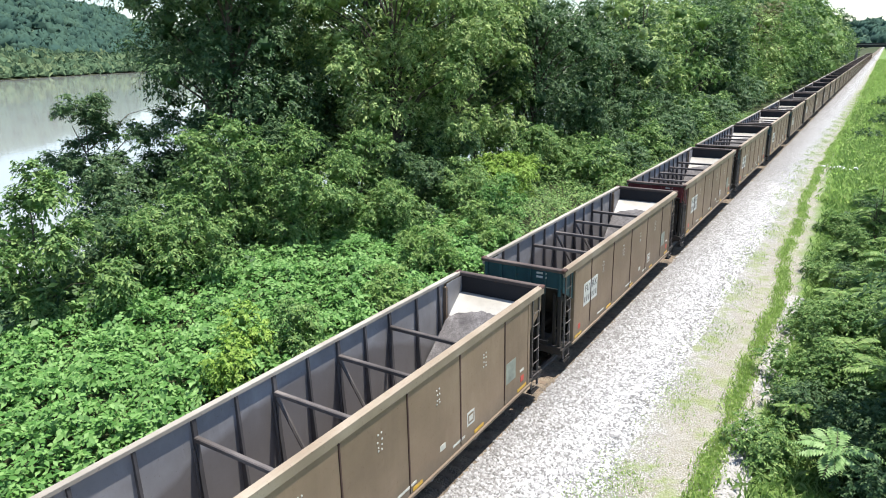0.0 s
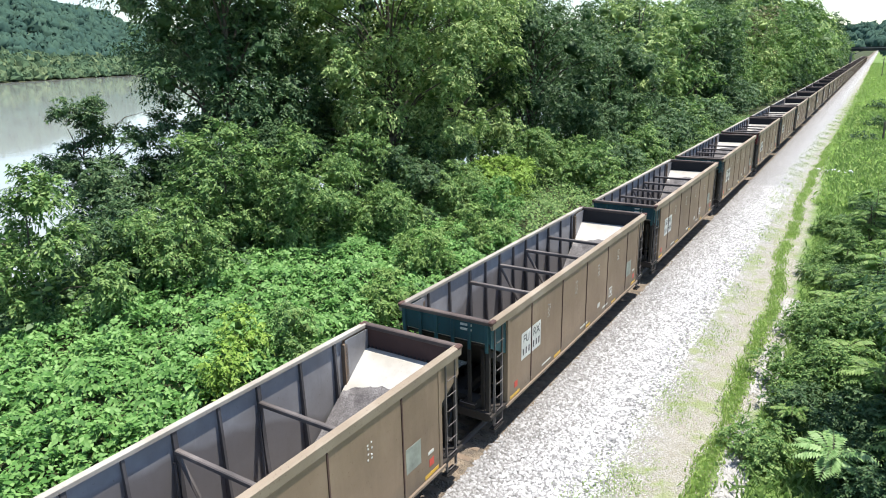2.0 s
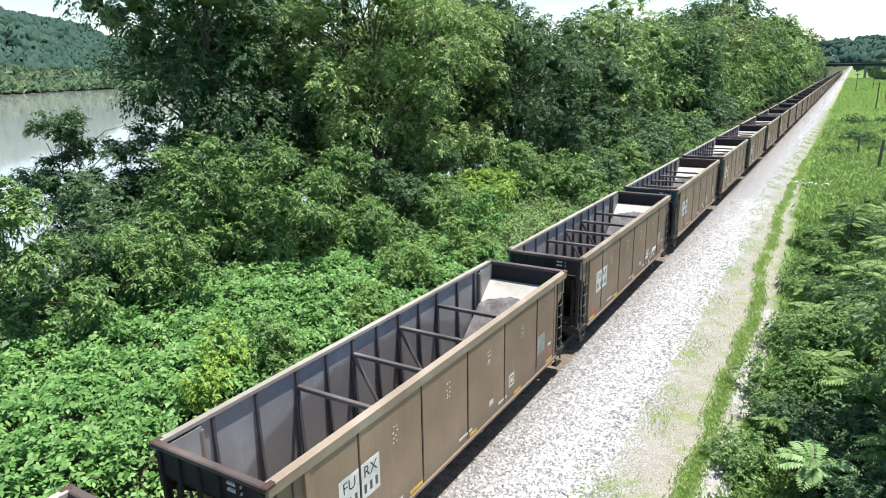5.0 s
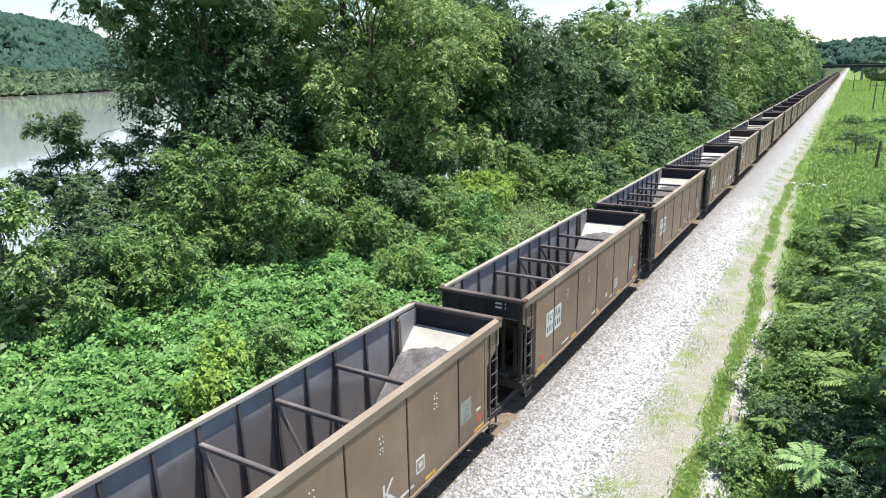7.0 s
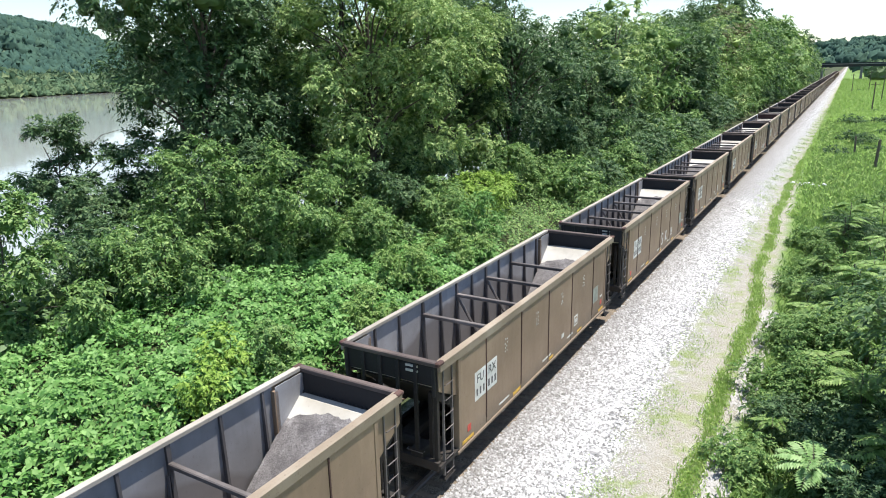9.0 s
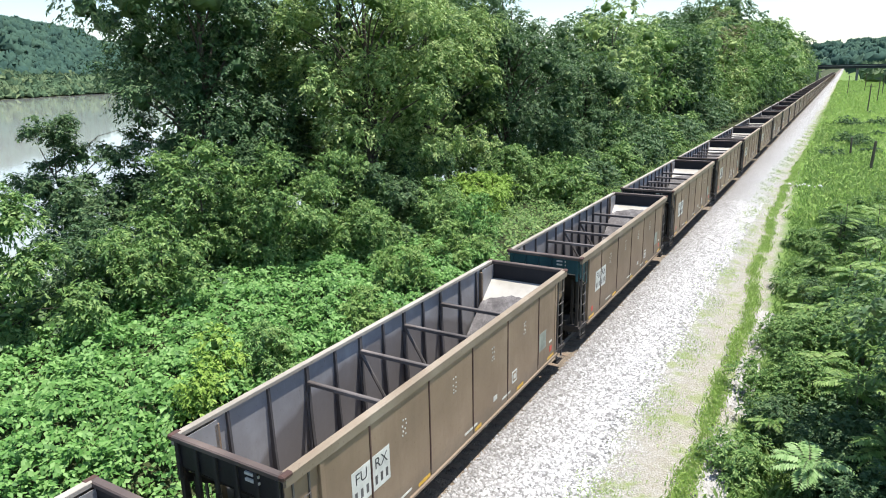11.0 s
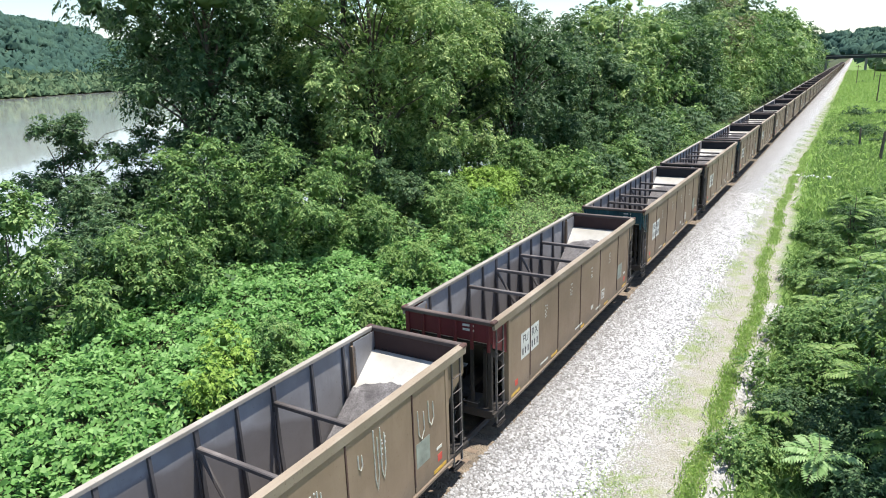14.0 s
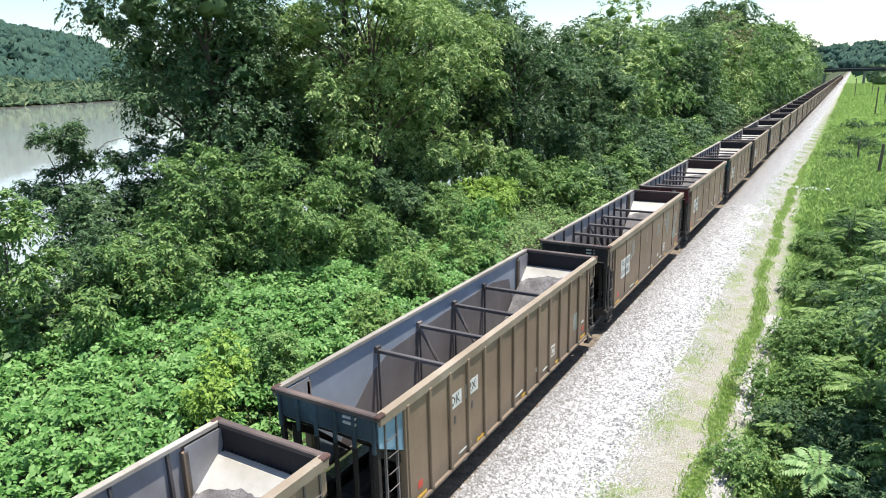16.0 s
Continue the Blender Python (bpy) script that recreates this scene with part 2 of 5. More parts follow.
thin = n.node("Math", {0: n.step(n.noise(0.9, 5, 0.7, vec=pos), 0.5, 0.6), 1: n.step(xw, 4.3, 5.2)}, operation="MULTIPLY").outputs[0]
col = n.mix(n.node("Math", {0: thin, 1: 0.65}, operation="MULTIPLY").outputs[0], col, (0.22, 0.27, 0.09))
far_x = n.node("Math", {0: xw, 1: n.node("Math", {0: n.step(xyz.outputs[1], 28.0, 90.0), 1: 1.9}, operation="MULTIPLY").outputs[0]}, operation="ADD").outputs[0]
col = n.mix(n.step(far_x, 7.5, 8.0), col, mead)
col = n.mix(n.step(n.node("Math", {0: xw, 1: -1.0}, operation="MULTIPLY").outputs[0], 1.5, 2.2), col, soil)
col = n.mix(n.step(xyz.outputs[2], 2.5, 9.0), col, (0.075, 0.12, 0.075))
n.set("Base Color", col)
hgt = n.node("Math", {0: vor.outputs["Distance"], 1: -1.0}, operation="MULTIPLY").outputs[0]
n.bump(hgt, 1.0, 0.05)
M["ground"] = n.mat

n = Nodes("river_water", 0.05, 0, 0.5)
# pale base colour: part of the sky's glare is put into it
n.set("Base Color", (0.34, 0.35, 0.325, 1))
n.set("IOR", 1.33)
w1 = n.noise(0.6, 3, 0.6, vec=n.node("NewGeometry").outputs["Position"], stretch=(1, 1.4, 1))
n.bump(w1, 0.05, 0.05)
M["water"] = n.mat

n = Nodes("loose_ballast_stone", 0.85, 0, 0.25)
rnd = n.node("NewGeometry").outputs["Random Per Island"]
sx = n.node("SeparateXYZ", {0: n.node("NewGeometry").outputs["Position"]}).outputs[0]
clean = n.ramp(rnd, [(0.05, (0.12, 0.118, 0.115)), (0.45, (0.38, 0.378, 0.374)), (0.9, (0.72, 0.718, 0.714))])
dirt = n.node("Math", {0: n.step(sx, 3.6, 1.7), 1: 0.6}, operation="MULTIPLY").outputs[0]
n.set("Base Color", n.mix(dirt, n.mix(n.step(n.noise(40, 3), 0.4, 0.9), clean, (0.40, 0.39, 0.375)), (0.15, 0.138, 0.125)))
M["stone"] = n.mat
M["rubble"] = plain("grey_dusty_rubble", (0.36, 0.345, 0.32), 0.9, vary=0.35, scale=6)
# ---- mesh tools ----
def part(name, bm, material, parent, label=""):
    me = bpy.data.meshes.new(name)
    bm.to_mesh(me)
    bm.free()
    me.materials.append(material)
    ob = new(name, me)
    ob.parent = parent
    if label:
        tagged(ob, label)
    return ob


def thing(name, label, category, m=None, group="", kind=""):
    ob = new(name)
    ob.empty_display_size = 0.3
    if m is not None:
        ob.matrix_basis = m
    return tagged(ob, label, category, group, kind)


def box(bm, x0, x1, y0, y1, z0, z1, bevel=0.0):
    m = Matrix.Translation(((x0 + x1) / 2, (y0 + y1) / 2, (z0 + z1) / 2)) @ Matrix.Diagonal((abs(x1 - x0), abs(y1 - y0), abs(z1 - z0), 1))
    r = bmesh.ops.create_cube(bm, size=1, matrix=m)
    if bevel:
        es = list({e for v in r["verts"] for e in v.link_edges})
        bmesh.ops.bevel(bm, geom=es, offset=bevel, segments=1, affect="EDGES")
    return bm


def boxes(*rows, bevel=0.0):
    bm = bmesh.new()
    for r in rows:
        box(bm, *r, bevel=bevel)
    return bm


def prism(bm, outline, axis, a, b):
    """An outline of two coordinates, drawn out from a to b along the axis 'x' or 'y'."""
    put = (lambda p, s: (s, p[0], p[1])) if axis == "x" else (lambda p, s: (p[0], s, p[1]))
    va = [bm.verts.new(put(p, a)) for p in outline]
    vb = [bm.verts.new(put(p, b)) for p in outline]
    bm.faces.new(va), bm.faces.new(vb[::-1])
    for i in range(len(outline)):
        j = (i + 1) % len(outline)
        bm.faces.new((va[j], va[i], vb[i], vb[j]))
    bmesh.ops.recalc_face_normals(bm, faces=bm.faces[:])
    return bm


def tube(bm, points, radii, sides=6):
    rings = []
    for i, p in enumerate(points):
        p = Vector(p)
        d = (Vector(points[min(i + 1, len(points) - 1)]) - Vector(points[max(i - 1, 0)])).normalized()
        u = d.cross(Vector((0.31, 0.95, 0.1))).normalized()
        v = d.cross(u)
        rings.append([bm.verts.new(p + radii[i] * (math.cos(k * math.tau / sides) * u + math.sin(k * math.tau / sides) * v)) for k in range(sides)])
    for a, b in zip(rings, rings[1:]):
        for k in range(sides):
            bm.faces.new((a[k], a[(k + 1) % sides], b[(k + 1) % sides], b[k]))
    bm.faces.new(rings[0][::-1]), bm.faces.new(rings[-1])
    return bm


def disc(bm, x, y, z, r, half, axis="X", sides=20):
    turn = Matrix.Rotation(radians(90), 4, "Y" if axis == "X" else "X")
    bmesh.ops.create_cone(bm, cap_ends=True, segments=sides, radius1=r, radius2=r, depth=2 * half, matrix=Matrix.Translation((x, y, z)) @ turn)
    return bm


def tri_mesh(name, verts, tris, material):
    me = bpy.data.meshes.new(name)
    verts, tris = np.asarray(verts, np.float32), np.asarray(tris, np.int32)
    me.vertices.add(len(verts))
    me.vertices.foreach_set("co", verts.ravel())
    me.loops.add(tris.size)
    me.loops.foreach_set("vertex_index", tris.ravel())
    me.polygons.add(len(tris))
    me.polygons.foreach_set("loop_start", np.arange(0, tris.size, 3, dtype=np.int32))
    me.update(calc_edges=True)
    me.materials.append(material)
    return me


def unit(a):
    return a / np.maximum(np.linalg.norm(a, axis=1, keepdims=True), 1e-9)


def leaf_mesh(name, rng, at, facing, size, material, width=0.5, droop=0.3, along=None, heart=None):
    """A folded leaf of two triangles at each point: facing is its upper side, along its length;
    heart: centres and radii of the inner masses that block light."""
    count = len(at)
    facing = unit(facing)
    if along is None:
        along = rng.normal(size=(count, 3))
        along[:, 2] -= droop
    along = unit(along - facing * np.sum(along * facing, axis=1, keepdims=True))
    side = np.cross(facing, along)
    s = np.broadcast_to(np.asarray(size), (count,))[:, None]
    base, tip = at - along * s * 0.5, at + along * s * 0.5 - np.array([0, 0, 1]) * s * 0.12
    mid = at - along * s * 0.05 - facing * s * 0.10
    va = mid + side * s * width * 0.5 + facing * s * 0.14
    vb = mid - side * s * width * 0.5 + facing * s * 0.14
    verts = np.stack([base, va, tip, vb], axis=1).reshape(-1, 3)
    k = np.arange(count, dtype=np.int32)[:, None] * 4
    tris = np.stack([k + np.array([0, 2, 1]), k + np.array([0, 3, 2])], axis=1).reshape(-1, 3)
    if heart:
        verts, tris = cores(rng, *heart, verts, tris, *((8, 13) if count > 9000 else (5, 7)))
    return tri_mesh(name, verts, tris, material)


def spread(rng, count, low):
    """Directions kept well apart from one another."""
    got = []
    while len(got) < count:
        tries = unit(rng.normal(size=(12, 3)))
        tries = tries[tries[:, 2] > low]
        if not len(tries):
            continue
        if not got:
            got.append(tries[0])
            continue
        near = np.max(tries @ np.array(got).T, axis=1)
        got.append(tries[np.argmin(near)])
    return np.array(got)


def crown_lobes(rng, centre, radii, lobes, lobe_r, lumps=0.28, low=-0.8, inner=0.15):
    """Boughs of a crown: leafy masses over an uneven ellipsoid with deep gaps between them, and a few inside."""
    d = spread(rng, lobes, low)
    seed = Vector(rng.uniform(-50, 50, 3))
    bulge = np.array([1 + lumps * 1.3 * noise.noise(Vector(v) * 1.7 + seed) + lumps * noise.noise(Vector(v) * 4.1 + seed) for v in d])
    depth = np.where(rng.random(len(d)) < inner, rng.uniform(0.35, 0.65, len(d)), rng.uniform(0.78, 0.98, len(d)))
    c = np.asarray(centre) + d * np.asarray(radii) * (bulge * depth)[:, None]
    return c, lobe_r * rng.uniform(0.6, 1.45, len(d)), d


def cores(rng, c, r, verts, tris, rings=6, sides=11):
    """Add a crumpled mass that blocks light inside the foliage at each centre to a leaf mesh's vertices and triangles.
    """
    k = np.arange(sides)
    cell = []
    for i in range(rings - 1):
        a0, a1, b0, b1 = i * sides + k, i * sides + (k + 1) % sides, (i + 1) * sides + k, (i + 1) * sides + (k + 1) % sides
        cell += [np.stack([a0, a1, b1], 1), np.stack([a0, b1, b0], 1)]
    cell = np.concatenate(cell)
    n = len(c)
    e = np.linspace(-1.45, 1.45, rings)[None, :, None] + rng.normal(0, 0.12, (n, rings, sides))
    a = k[None, None] * math.tau / sides + rng.normal(0, 0.16, (n, rings, sides)) + rng.uniform(0, 6, (n, 1, 1))
    rad = rng.uniform(0.45, 1.3, (n, rings, sides))
    v = np.stack([rad * np.cos(e) * np.cos(a), rad * np.cos(e) * np.sin(a), rad * np.sin(e)], 3) * np.asarray(r)[:, None, None, :] + np.asarray(c)[:, None, None, :]
    t = cell[None] + (np.arange(n) * rings * sides)[:, None, None] + len(verts)
    return np.concatenate([verts, v.reshape(-1, 3)]), np.concatenate([tris, t.reshape(-1, 3)])


def sprays(rng, c, cr, d, leaves, leaf, droop, per=8, flat=0.8):
    """Leaves in hanging sprays along twigs that grow up and out of each bough."""
    share = cr ** 2
    twigs = np.maximum(2, leaves / per * share / share.sum()).astype(int)
    lobe = np.repeat(np.arange(len(cr)), twigs)
    n = len(lobe)
    o = unit(rng.normal(size=(n, 3)) + d[lobe] * 0.75 + np.array([0, 0, 0.55]))
    r = cr[lobe][:, None]
    squash = np.array([1, 1, flat])
    start = c[lobe] + o * r * squash * rng.uniform(0.38, 0.92, (n, 1))
    go = unit(o + rng.normal(size=(n, 3)) * 0.45)
    length = (0.16 * r + 1.7 * leaf) * rng.uniform(0.6, 1.25, (n, 1))
    lat = unit(np.cross(go, np.array([0.1, 0.2, 1.0])) + rng.normal(size=(n, 3)) * 0.2)
    down = np.array([0, 0, -1.0])
    at, facing, along = [], [], []
    for j in range(per):
        f = (j + 0.7) / per
        sign = 1 if j % 2 else -1
        p = start + go * length * f + down * length * (droop * f * f)
        w = unit(go * 0.5 + lat * sign * 0.75 + down * (0.25 + droop * 0.9 * f) + rng.normal(size=(n, 3)) * 0.25)
        at.append(p + w * leaf * 0.45)
        along.append(w)
        facing.append(np.array([0.05, -0.02, 0.75]) + o * 0.55 + rng.normal(size=(n, 3)) * 0.38)
    return np.concatenate(at), np.concatenate(facing), np.concatenate(along)


# ---- the ground, the river, the track ----
WATER_Z = -6.0


def smooth(v, a, b):
    f = np.clip((v - a) / (b - a), 0, 1)
    return f * f * (3 - 2 * f)


def far_shore(y):
    return np.clip(-675 - 0.5 * (y - 355), -1400, -430)


def bumps(x, y, s, k):
    return np.sin(x * s + 1.3 * k) * np.cos(y * s * 0.83 + 2.1 * k) + 0.5 * np.sin(x * s * 2.3 + y * s * 1.9 + k)


def height(x, y):
    """Ground height: flat bed, a berm with vines, the bank down to the river, the far hills."""
    x, y = np.asarray(x, float), np.asarray(y, float)
    z = np.zeros(np.broadcast(x, y).shape)
    z = z - 0.18 * smooth(x, 4.2, 5.5) - 0.25 * smooth(x, 6.8, 9.0) + 0.08 * bumps(x, y, 0.5, 1) * smooth(x, 7, 12)
    near = 1 - smooth(y, 30, 50)
    berm = (1.25 + 0.07 * np.clip(-x - 5, 0, 9)) * smooth(-x, 3.2, 5.4) * (0.55 + 0.45 * near)
    z = z + (berm + 0.16 * bumps(x, y, 0.55, 3)) * smooth(-x, 3.2, 5.4) * (1 - smooth(-x, 13, 24))
    z = z - 8.8 * smooth(-x, 16, 50)
    fs = -far_shore(y)
    rise = smooth(-x, fs - 25, fs + 25)
    hill = smooth(-x, fs + 70, fs + 520)
    z = z + rise * 5.5 + hill * (128 + 12 * bumps(x, y, 0.004, 2) - 30 * smooth(y, 450, 900))
    # hills ahead, and the one to the side of the line
    z = z + 92 * smooth(y, 2500, 4000) * smooth(x, -900, -200) + 8 * bumps(x, y, 0.006, 5) * smooth(y, 1500, 2500)
    z = z + 150 * np.exp(-(((x - 330) / 170) ** 2 + ((y - 2150) / 420) ** 2)) * smooth(x, 20, 120)
    z = z + 40 * smooth(x, 80, 400) * smooth(y, -200, 100)
    return z


def spaced(*spans):
    v = []
    for a, b, step in spans:
        v += list(np.arange(a, b, step))
    return np.array(v + [spans[-1][1]])


def grid_mesh(name, xs, ys, zs, material):
    nx, ny = len(xs), len(ys)
    gx, gy = np.meshgrid(xs, ys)
    verts = np.stack([gx, gy, zs], axis=2).reshape(-1, 3)
    i = (np.arange(ny - 1)[:, None] * nx + np.arange(nx - 1)[None, :]).ravel()
    tris = np.stack([np.stack([i, i + 1, i + nx + 1], 1), np.stack([i, i + nx + 1, i + nx], 1)], 1).reshape(-1, 3)
    me = tri_mesh(name, verts, tris, material)
    me.polygons.foreach_set("use_smooth", np.ones(len(tris), bool))
    return me


XS = spaced((-2600, -1100, 60), (-1100, -420, 20), (-420, -60, 30), (-60, -20, 2), (-20, -2.4, 0.5), (-2.4, 12, 0.6), (12, 40, 2), (40, 400, 20), (400, 1400, 60))
YS = spaced((-250, -20, 15), (-20, 60, 0.8), (60, 200, 4), (200, 700, 15), (700, 4600, 60))
gx, gy = np.meshgrid(XS, YS)
ground = new("ground", grid_mesh("ground", XS, YS, height(gx, gy), M["ground"]))
tagged(ground, "pale stone ballast beside grass and dark overgrown soil", "ground", kind="structure")

WX, WY = np.array([-1500.0, -800, -400, -44]), np.array([-250.0, 0, 300, 900, 2600])
water = new("water", grid_mesh("water", WX, WY, np.full((5, 4), WATER_Z), M["water"]))
tagged(water, "calm brown-green river reflecting the sky", "river", kind="structure")

# rails and sleepers
track = thing("railway_track", "steel rails on old wooden sleepers in ballast", "track", kind="structure")
for side in (-1, 1):
    bm = bmesh.new()
    c = side * 0.75
    prism(bm, [(c - 0.07, 0.02), (c + 0.07, 0.02), (c + 0.015, 0.06), (c + 0.015, 0.14), (c + 0.036, 0.15), (c + 0.036, 0.19), (c - 0.036, 0.19), (c - 0.036, 0.15), (c - 0.015, 0.14), (c - 0.015, 0.06)], "y", -240, 1100)
    part("rail", bm, M["steel"], track)
tie_ob = part("sleeper", boxes((-1.3, 1.3, -0.11, 0.11, -0.10, 0.006), bevel=0.004), M["wood_tie"], track)
tie_ob.location = (0, 2, 0)
for i in range(1, 150):
    ob = new("sleeper", tie_ob.data)
    ob.parent, ob.location = track, (random.uniform(-0.03, 0.03), 2 + i * 0.55, random.uniform(-0.01, 0.008))
# ---- the train ----
HALF = 7.34          # half the body's length
PITCH = 16.35        # from car to car
TOP = 3.86


def lettering(name, text, size, material, parent, m, label=""):
    """Flat stencilled letters as a mesh, reading along +y on the side that faces +x."""
    cu = bpy.data.curves.new(name, "FONT")
    cu.body, cu.size, cu.extrude, cu.align_x, cu.align_y = text, size, 0.001, "CENTER", "CENTER"
    tmp = bpy.data.objects.new(name, cu)
    me = bpy.data.meshes.new_from_object(tmp)
    bpy.data.objects.remove(tmp)
    me.materials.clear()
    me.materials.append(material)
    ob = new(name, me)
    ob.parent, ob.matrix_basis = parent, m
    if label:
        tagged(ob, label)
    return ob


def side_face(x, y, z):
    """A pose on the +x side: local x runs along +y, local y up."""
    return Matrix.Translation((x, y, z)) @ Matrix(((0, 0, 1, 0), (1, 0, 0, 0), (0, 1, 0, 0), (0, 0, 0, 1)))


def end_face(x, y, z):
    """A pose on the end that faces -y."""
    return Matrix.Translation((x, y, z)) @ Matrix(((1, 0, 0, 0), (0, 0, -1, 0), (0, 1, 0, 0), (0, 0, 0, 1)))


def truck(car, y):
    bm = bmesh.new()
    for s in (-1, 1):
        x = s * 0.98
        prism(bm, [(-1.15, 0.52), (-0.7, 0.50), (-0.35, 0.32), (0.35, 0.32), (0.7, 0.50), (1.15, 0.52), (1.15, 0.68), (0.75, 0.78), (-0.75, 0.78), (-1.15, 0.68)], "x", x - 0.07, x + 0.07)
        for k in (-0.12, 0.12):
            disc(bm, s * 1.08, k, 0.56, 0.07, 0.02, "X", 8)
        disc(bm, s * 1.08, -0.89, 0.60, 0.11, 0.04, "X", 10)
        disc(bm, s * 1.08, 0.89, 0.60, 0.11, 0.04, "X", 10)
    box(bm, -0.95, 0.95, -0.18, 0.18, 0.5, 0.72)
    me = bpy.data.meshes.new("truck")
    bm.to_mesh(me), bm.free()
    me.materials.append(M["under"])
    tr = new("truck", me)
    tr.parent, tr.location = car, (0, y, 0)
    for k in (-0.89, 0.89):
        bm = bmesh.new()
        for s in (-1, 1):
            disc(bm, s * 0.75, 0, 0, 0.42, 0.065, "X", 24)
            disc(bm, s * 0.69, 0, 0, 0.455, 0.015, "X", 24)
            for j in range(5):
                a = j * math.tau / 5
                disc(bm, s * 0.825, 0.22 * math.cos(a), 0.22 * math.sin(a), 0.05, 0.012, "X", 6)
        disc(bm, 0, 0, 0, 0.08, 0.7, "X", 10)
        w = part("wheelset", bm, M["under"], tr, "dark steel wheels on their axle")
        w.location = (0, k, 0.19 + 0.42)
    return tr


SEAMS = (-6.32, -4.75, -2.3, 0.0, 2.3, 4.75, 6.32)
POSTS = (-5.95, -4.7, -3.35, -2.23, -1.12, 0.0, 1.12, 2.23, 3.35, 4.7, 5.95)
BARS = (-3.35, -1.12, 1.12, 3.35)


def end_piece(car, s, far=False):
    """The end of a car at s = -1 (facing the rear of the train) or 1: wall, slope sheet, ladders, coupler, step."""
    y = lambda d: s * (HALF - d)
    tag = "rear" if s < 0 else "front"
    bm = boxes((-1.46, 1.46, y(0.03), y(0.08), 3.16, TOP - 0.12))
    wall = part("end_wall", bm, M["black"], car, "dark painted end sheet with stiffening ribs")
    for x in () if far else (-1.38, -0.83, -0.28, 0.28, 0.83, 1.38):
        part("rib", boxes((x - 0.05, x + 0.05, y(-0.03), y(0.035), 2.90, TOP - 0.14), bevel=0.01), M["black"], wall)
        if abs(x) < 1:
            part("end_post", boxes((x - 0.05, x + 0.05, y(-0.03), y(0.035), 1.06, 2.895)), M["under"], car)
    bm = boxes((-1.56, 1.56, y(-0.05), y(0.13), TOP - 0.13, TOP), bevel=0.025)
    part("end_rim", bm, M["rim_dark"], car, "dark worn top rail of the end")
    for x in (-1, 1):
        part("corner_cap", boxes((x * 1.44, x * 1.59, y(-0.062), y(0.22), TOP - 0.10, TOP + 0.012), bevel=0.03), M["rust"], car, "rounded rusty corner cap")
    # slope sheet, with a bent flange under the wall
    bm = bmesh.new()
    prism(bm, [(y(0.09), 3.17), (y(0.26), 3.15), (y(2.9), 0.98), (y(2.9), 0.93), (y(0.26), 3.09), (y(0.09), 3.11)], "x", -1.40, 1.40)
    part("slope_sheet", bm, M["bright"], car, "bright worn slope sheet")
    # coal dust: a thin drift with a ragged upper edge
    bm = bmesh.new()
    cols, rows = (10, 5) if far else (26, 10)
    grid = []
    for i in range(cols + 1):
        x = -1.385 + 2.77 * i / cols
        edge = 1.0 + 0.06 * (x / 1.4) ** 2 - 0.07 * x + 0.20 * noise.noise(Vector((x * 1.1, 3.1 * s, 0))) + 0.10 * noise.noise(Vector((x * 5, 7.1 * s, 2)))
        line = []
        for j in range(rows + 1):
            d = edge + (3.0 - edge) * j / rows
            lift = 0.0 if j == 0 else 0.035 + 0.05 * abs(noise.noise(Vector((x * 2.2, d * 2.2, s))))
            line.append(bm.verts.new((x, y(d), 3.147 - (d - 0.26) * 0.822 + lift)))
        grid.append(line)
    for i in range(cols):
        for j in range(rows):
            bm.faces.new((grid[i][j], grid[i + 1][j], grid[i + 1][j + 1], grid[i][j + 1]))
    part("coal_drift", bm, M["coal"], car, "grey coal dust lying on the slope sheet")
    bm = bmesh.new()
    prism(bm, [(y(0.09), 3.09), (y(0.27), 3.07), (y(2.9), 0.91), (y(2.9), 0.88), (y(0.27), 3.03), (y(0.09), 3.05)], "x", -1.40, 1.40)
    part("slope_back", bm, M["under"], car, "dark underside of the slope sheet")
    if not far:
        bm = bmesh.new()
        for i in range(22):
            x = -1.35 + i * 2.7 / 21
            box(bm, x - 0.02, x + 0.02, y(0.12), y(0.085), 3.19, 3.24)
        tagged(part("bolt_row", bm, M["black"], car), kind="stuff")
    # inset corner plates, posts and platform
    for x in (-1, 1):
        bm = bmesh.new()
        prism(bm, [(y(0.04), TOP - 0.15), (y(1.04), TOP - 0.15), (y(1.04), 2.50), (y(0.04), 3.05)], "x", x * 1.495, x * 1.47)
        part("corner_plate", bm, M["tan"], car, "inset corner plate above the slope sheet")
        bm = bmesh.new()
        prism(bm, [(y(0.09), TOP - 0.14), (y(1.04), TOP - 0.14), (y(1.04), 2.46), (y(0.09), 3.10)], "x", x * 1.36, x * 1.373)
        part("corner_liner", bm, M["inner"], car, "grey inner lining at the corner")
        bm = bmesh.new()
        prism(bm, [(y(0.1), 2.98), (y(1.02), 2.36), (y(2.4), 1.05), (y(2.4), 0.95), (y(0.98), 2.16), (y(0.1), 2.78)], "x", x * 1.33, x * 1.40)
        part("slope_edge", bm, M["under"], car)
        part("corner_post", boxes((x * 1.33, x * 1.45, y(0.02), y(0.14), 0.95, 3.2), bevel=0.012), M["under"], car)
        part("inner_post", boxes((x * 1.10, x * 1.20, y(0.16), y(0.24), 1.0, 2.9)), M["under"], car)
        part("end_ledge", boxes((x * 0.95, x * 1.56, y(-0.05), y(1.0), 0.86, 0.98), bevel=0.01), M["under"], car)
        if far and x < 0:
            continue
        lad = part("ladder", boxes((x * 1.47, x * 1.53, y(0.22), y(0.26), 0.55, TOP - 0.2), (x * 1.47, x * 1.53, y(0.66), y(0.70), 0.55, TOP - 0.3)), M["bar"], car, "worn steel corner ladder")
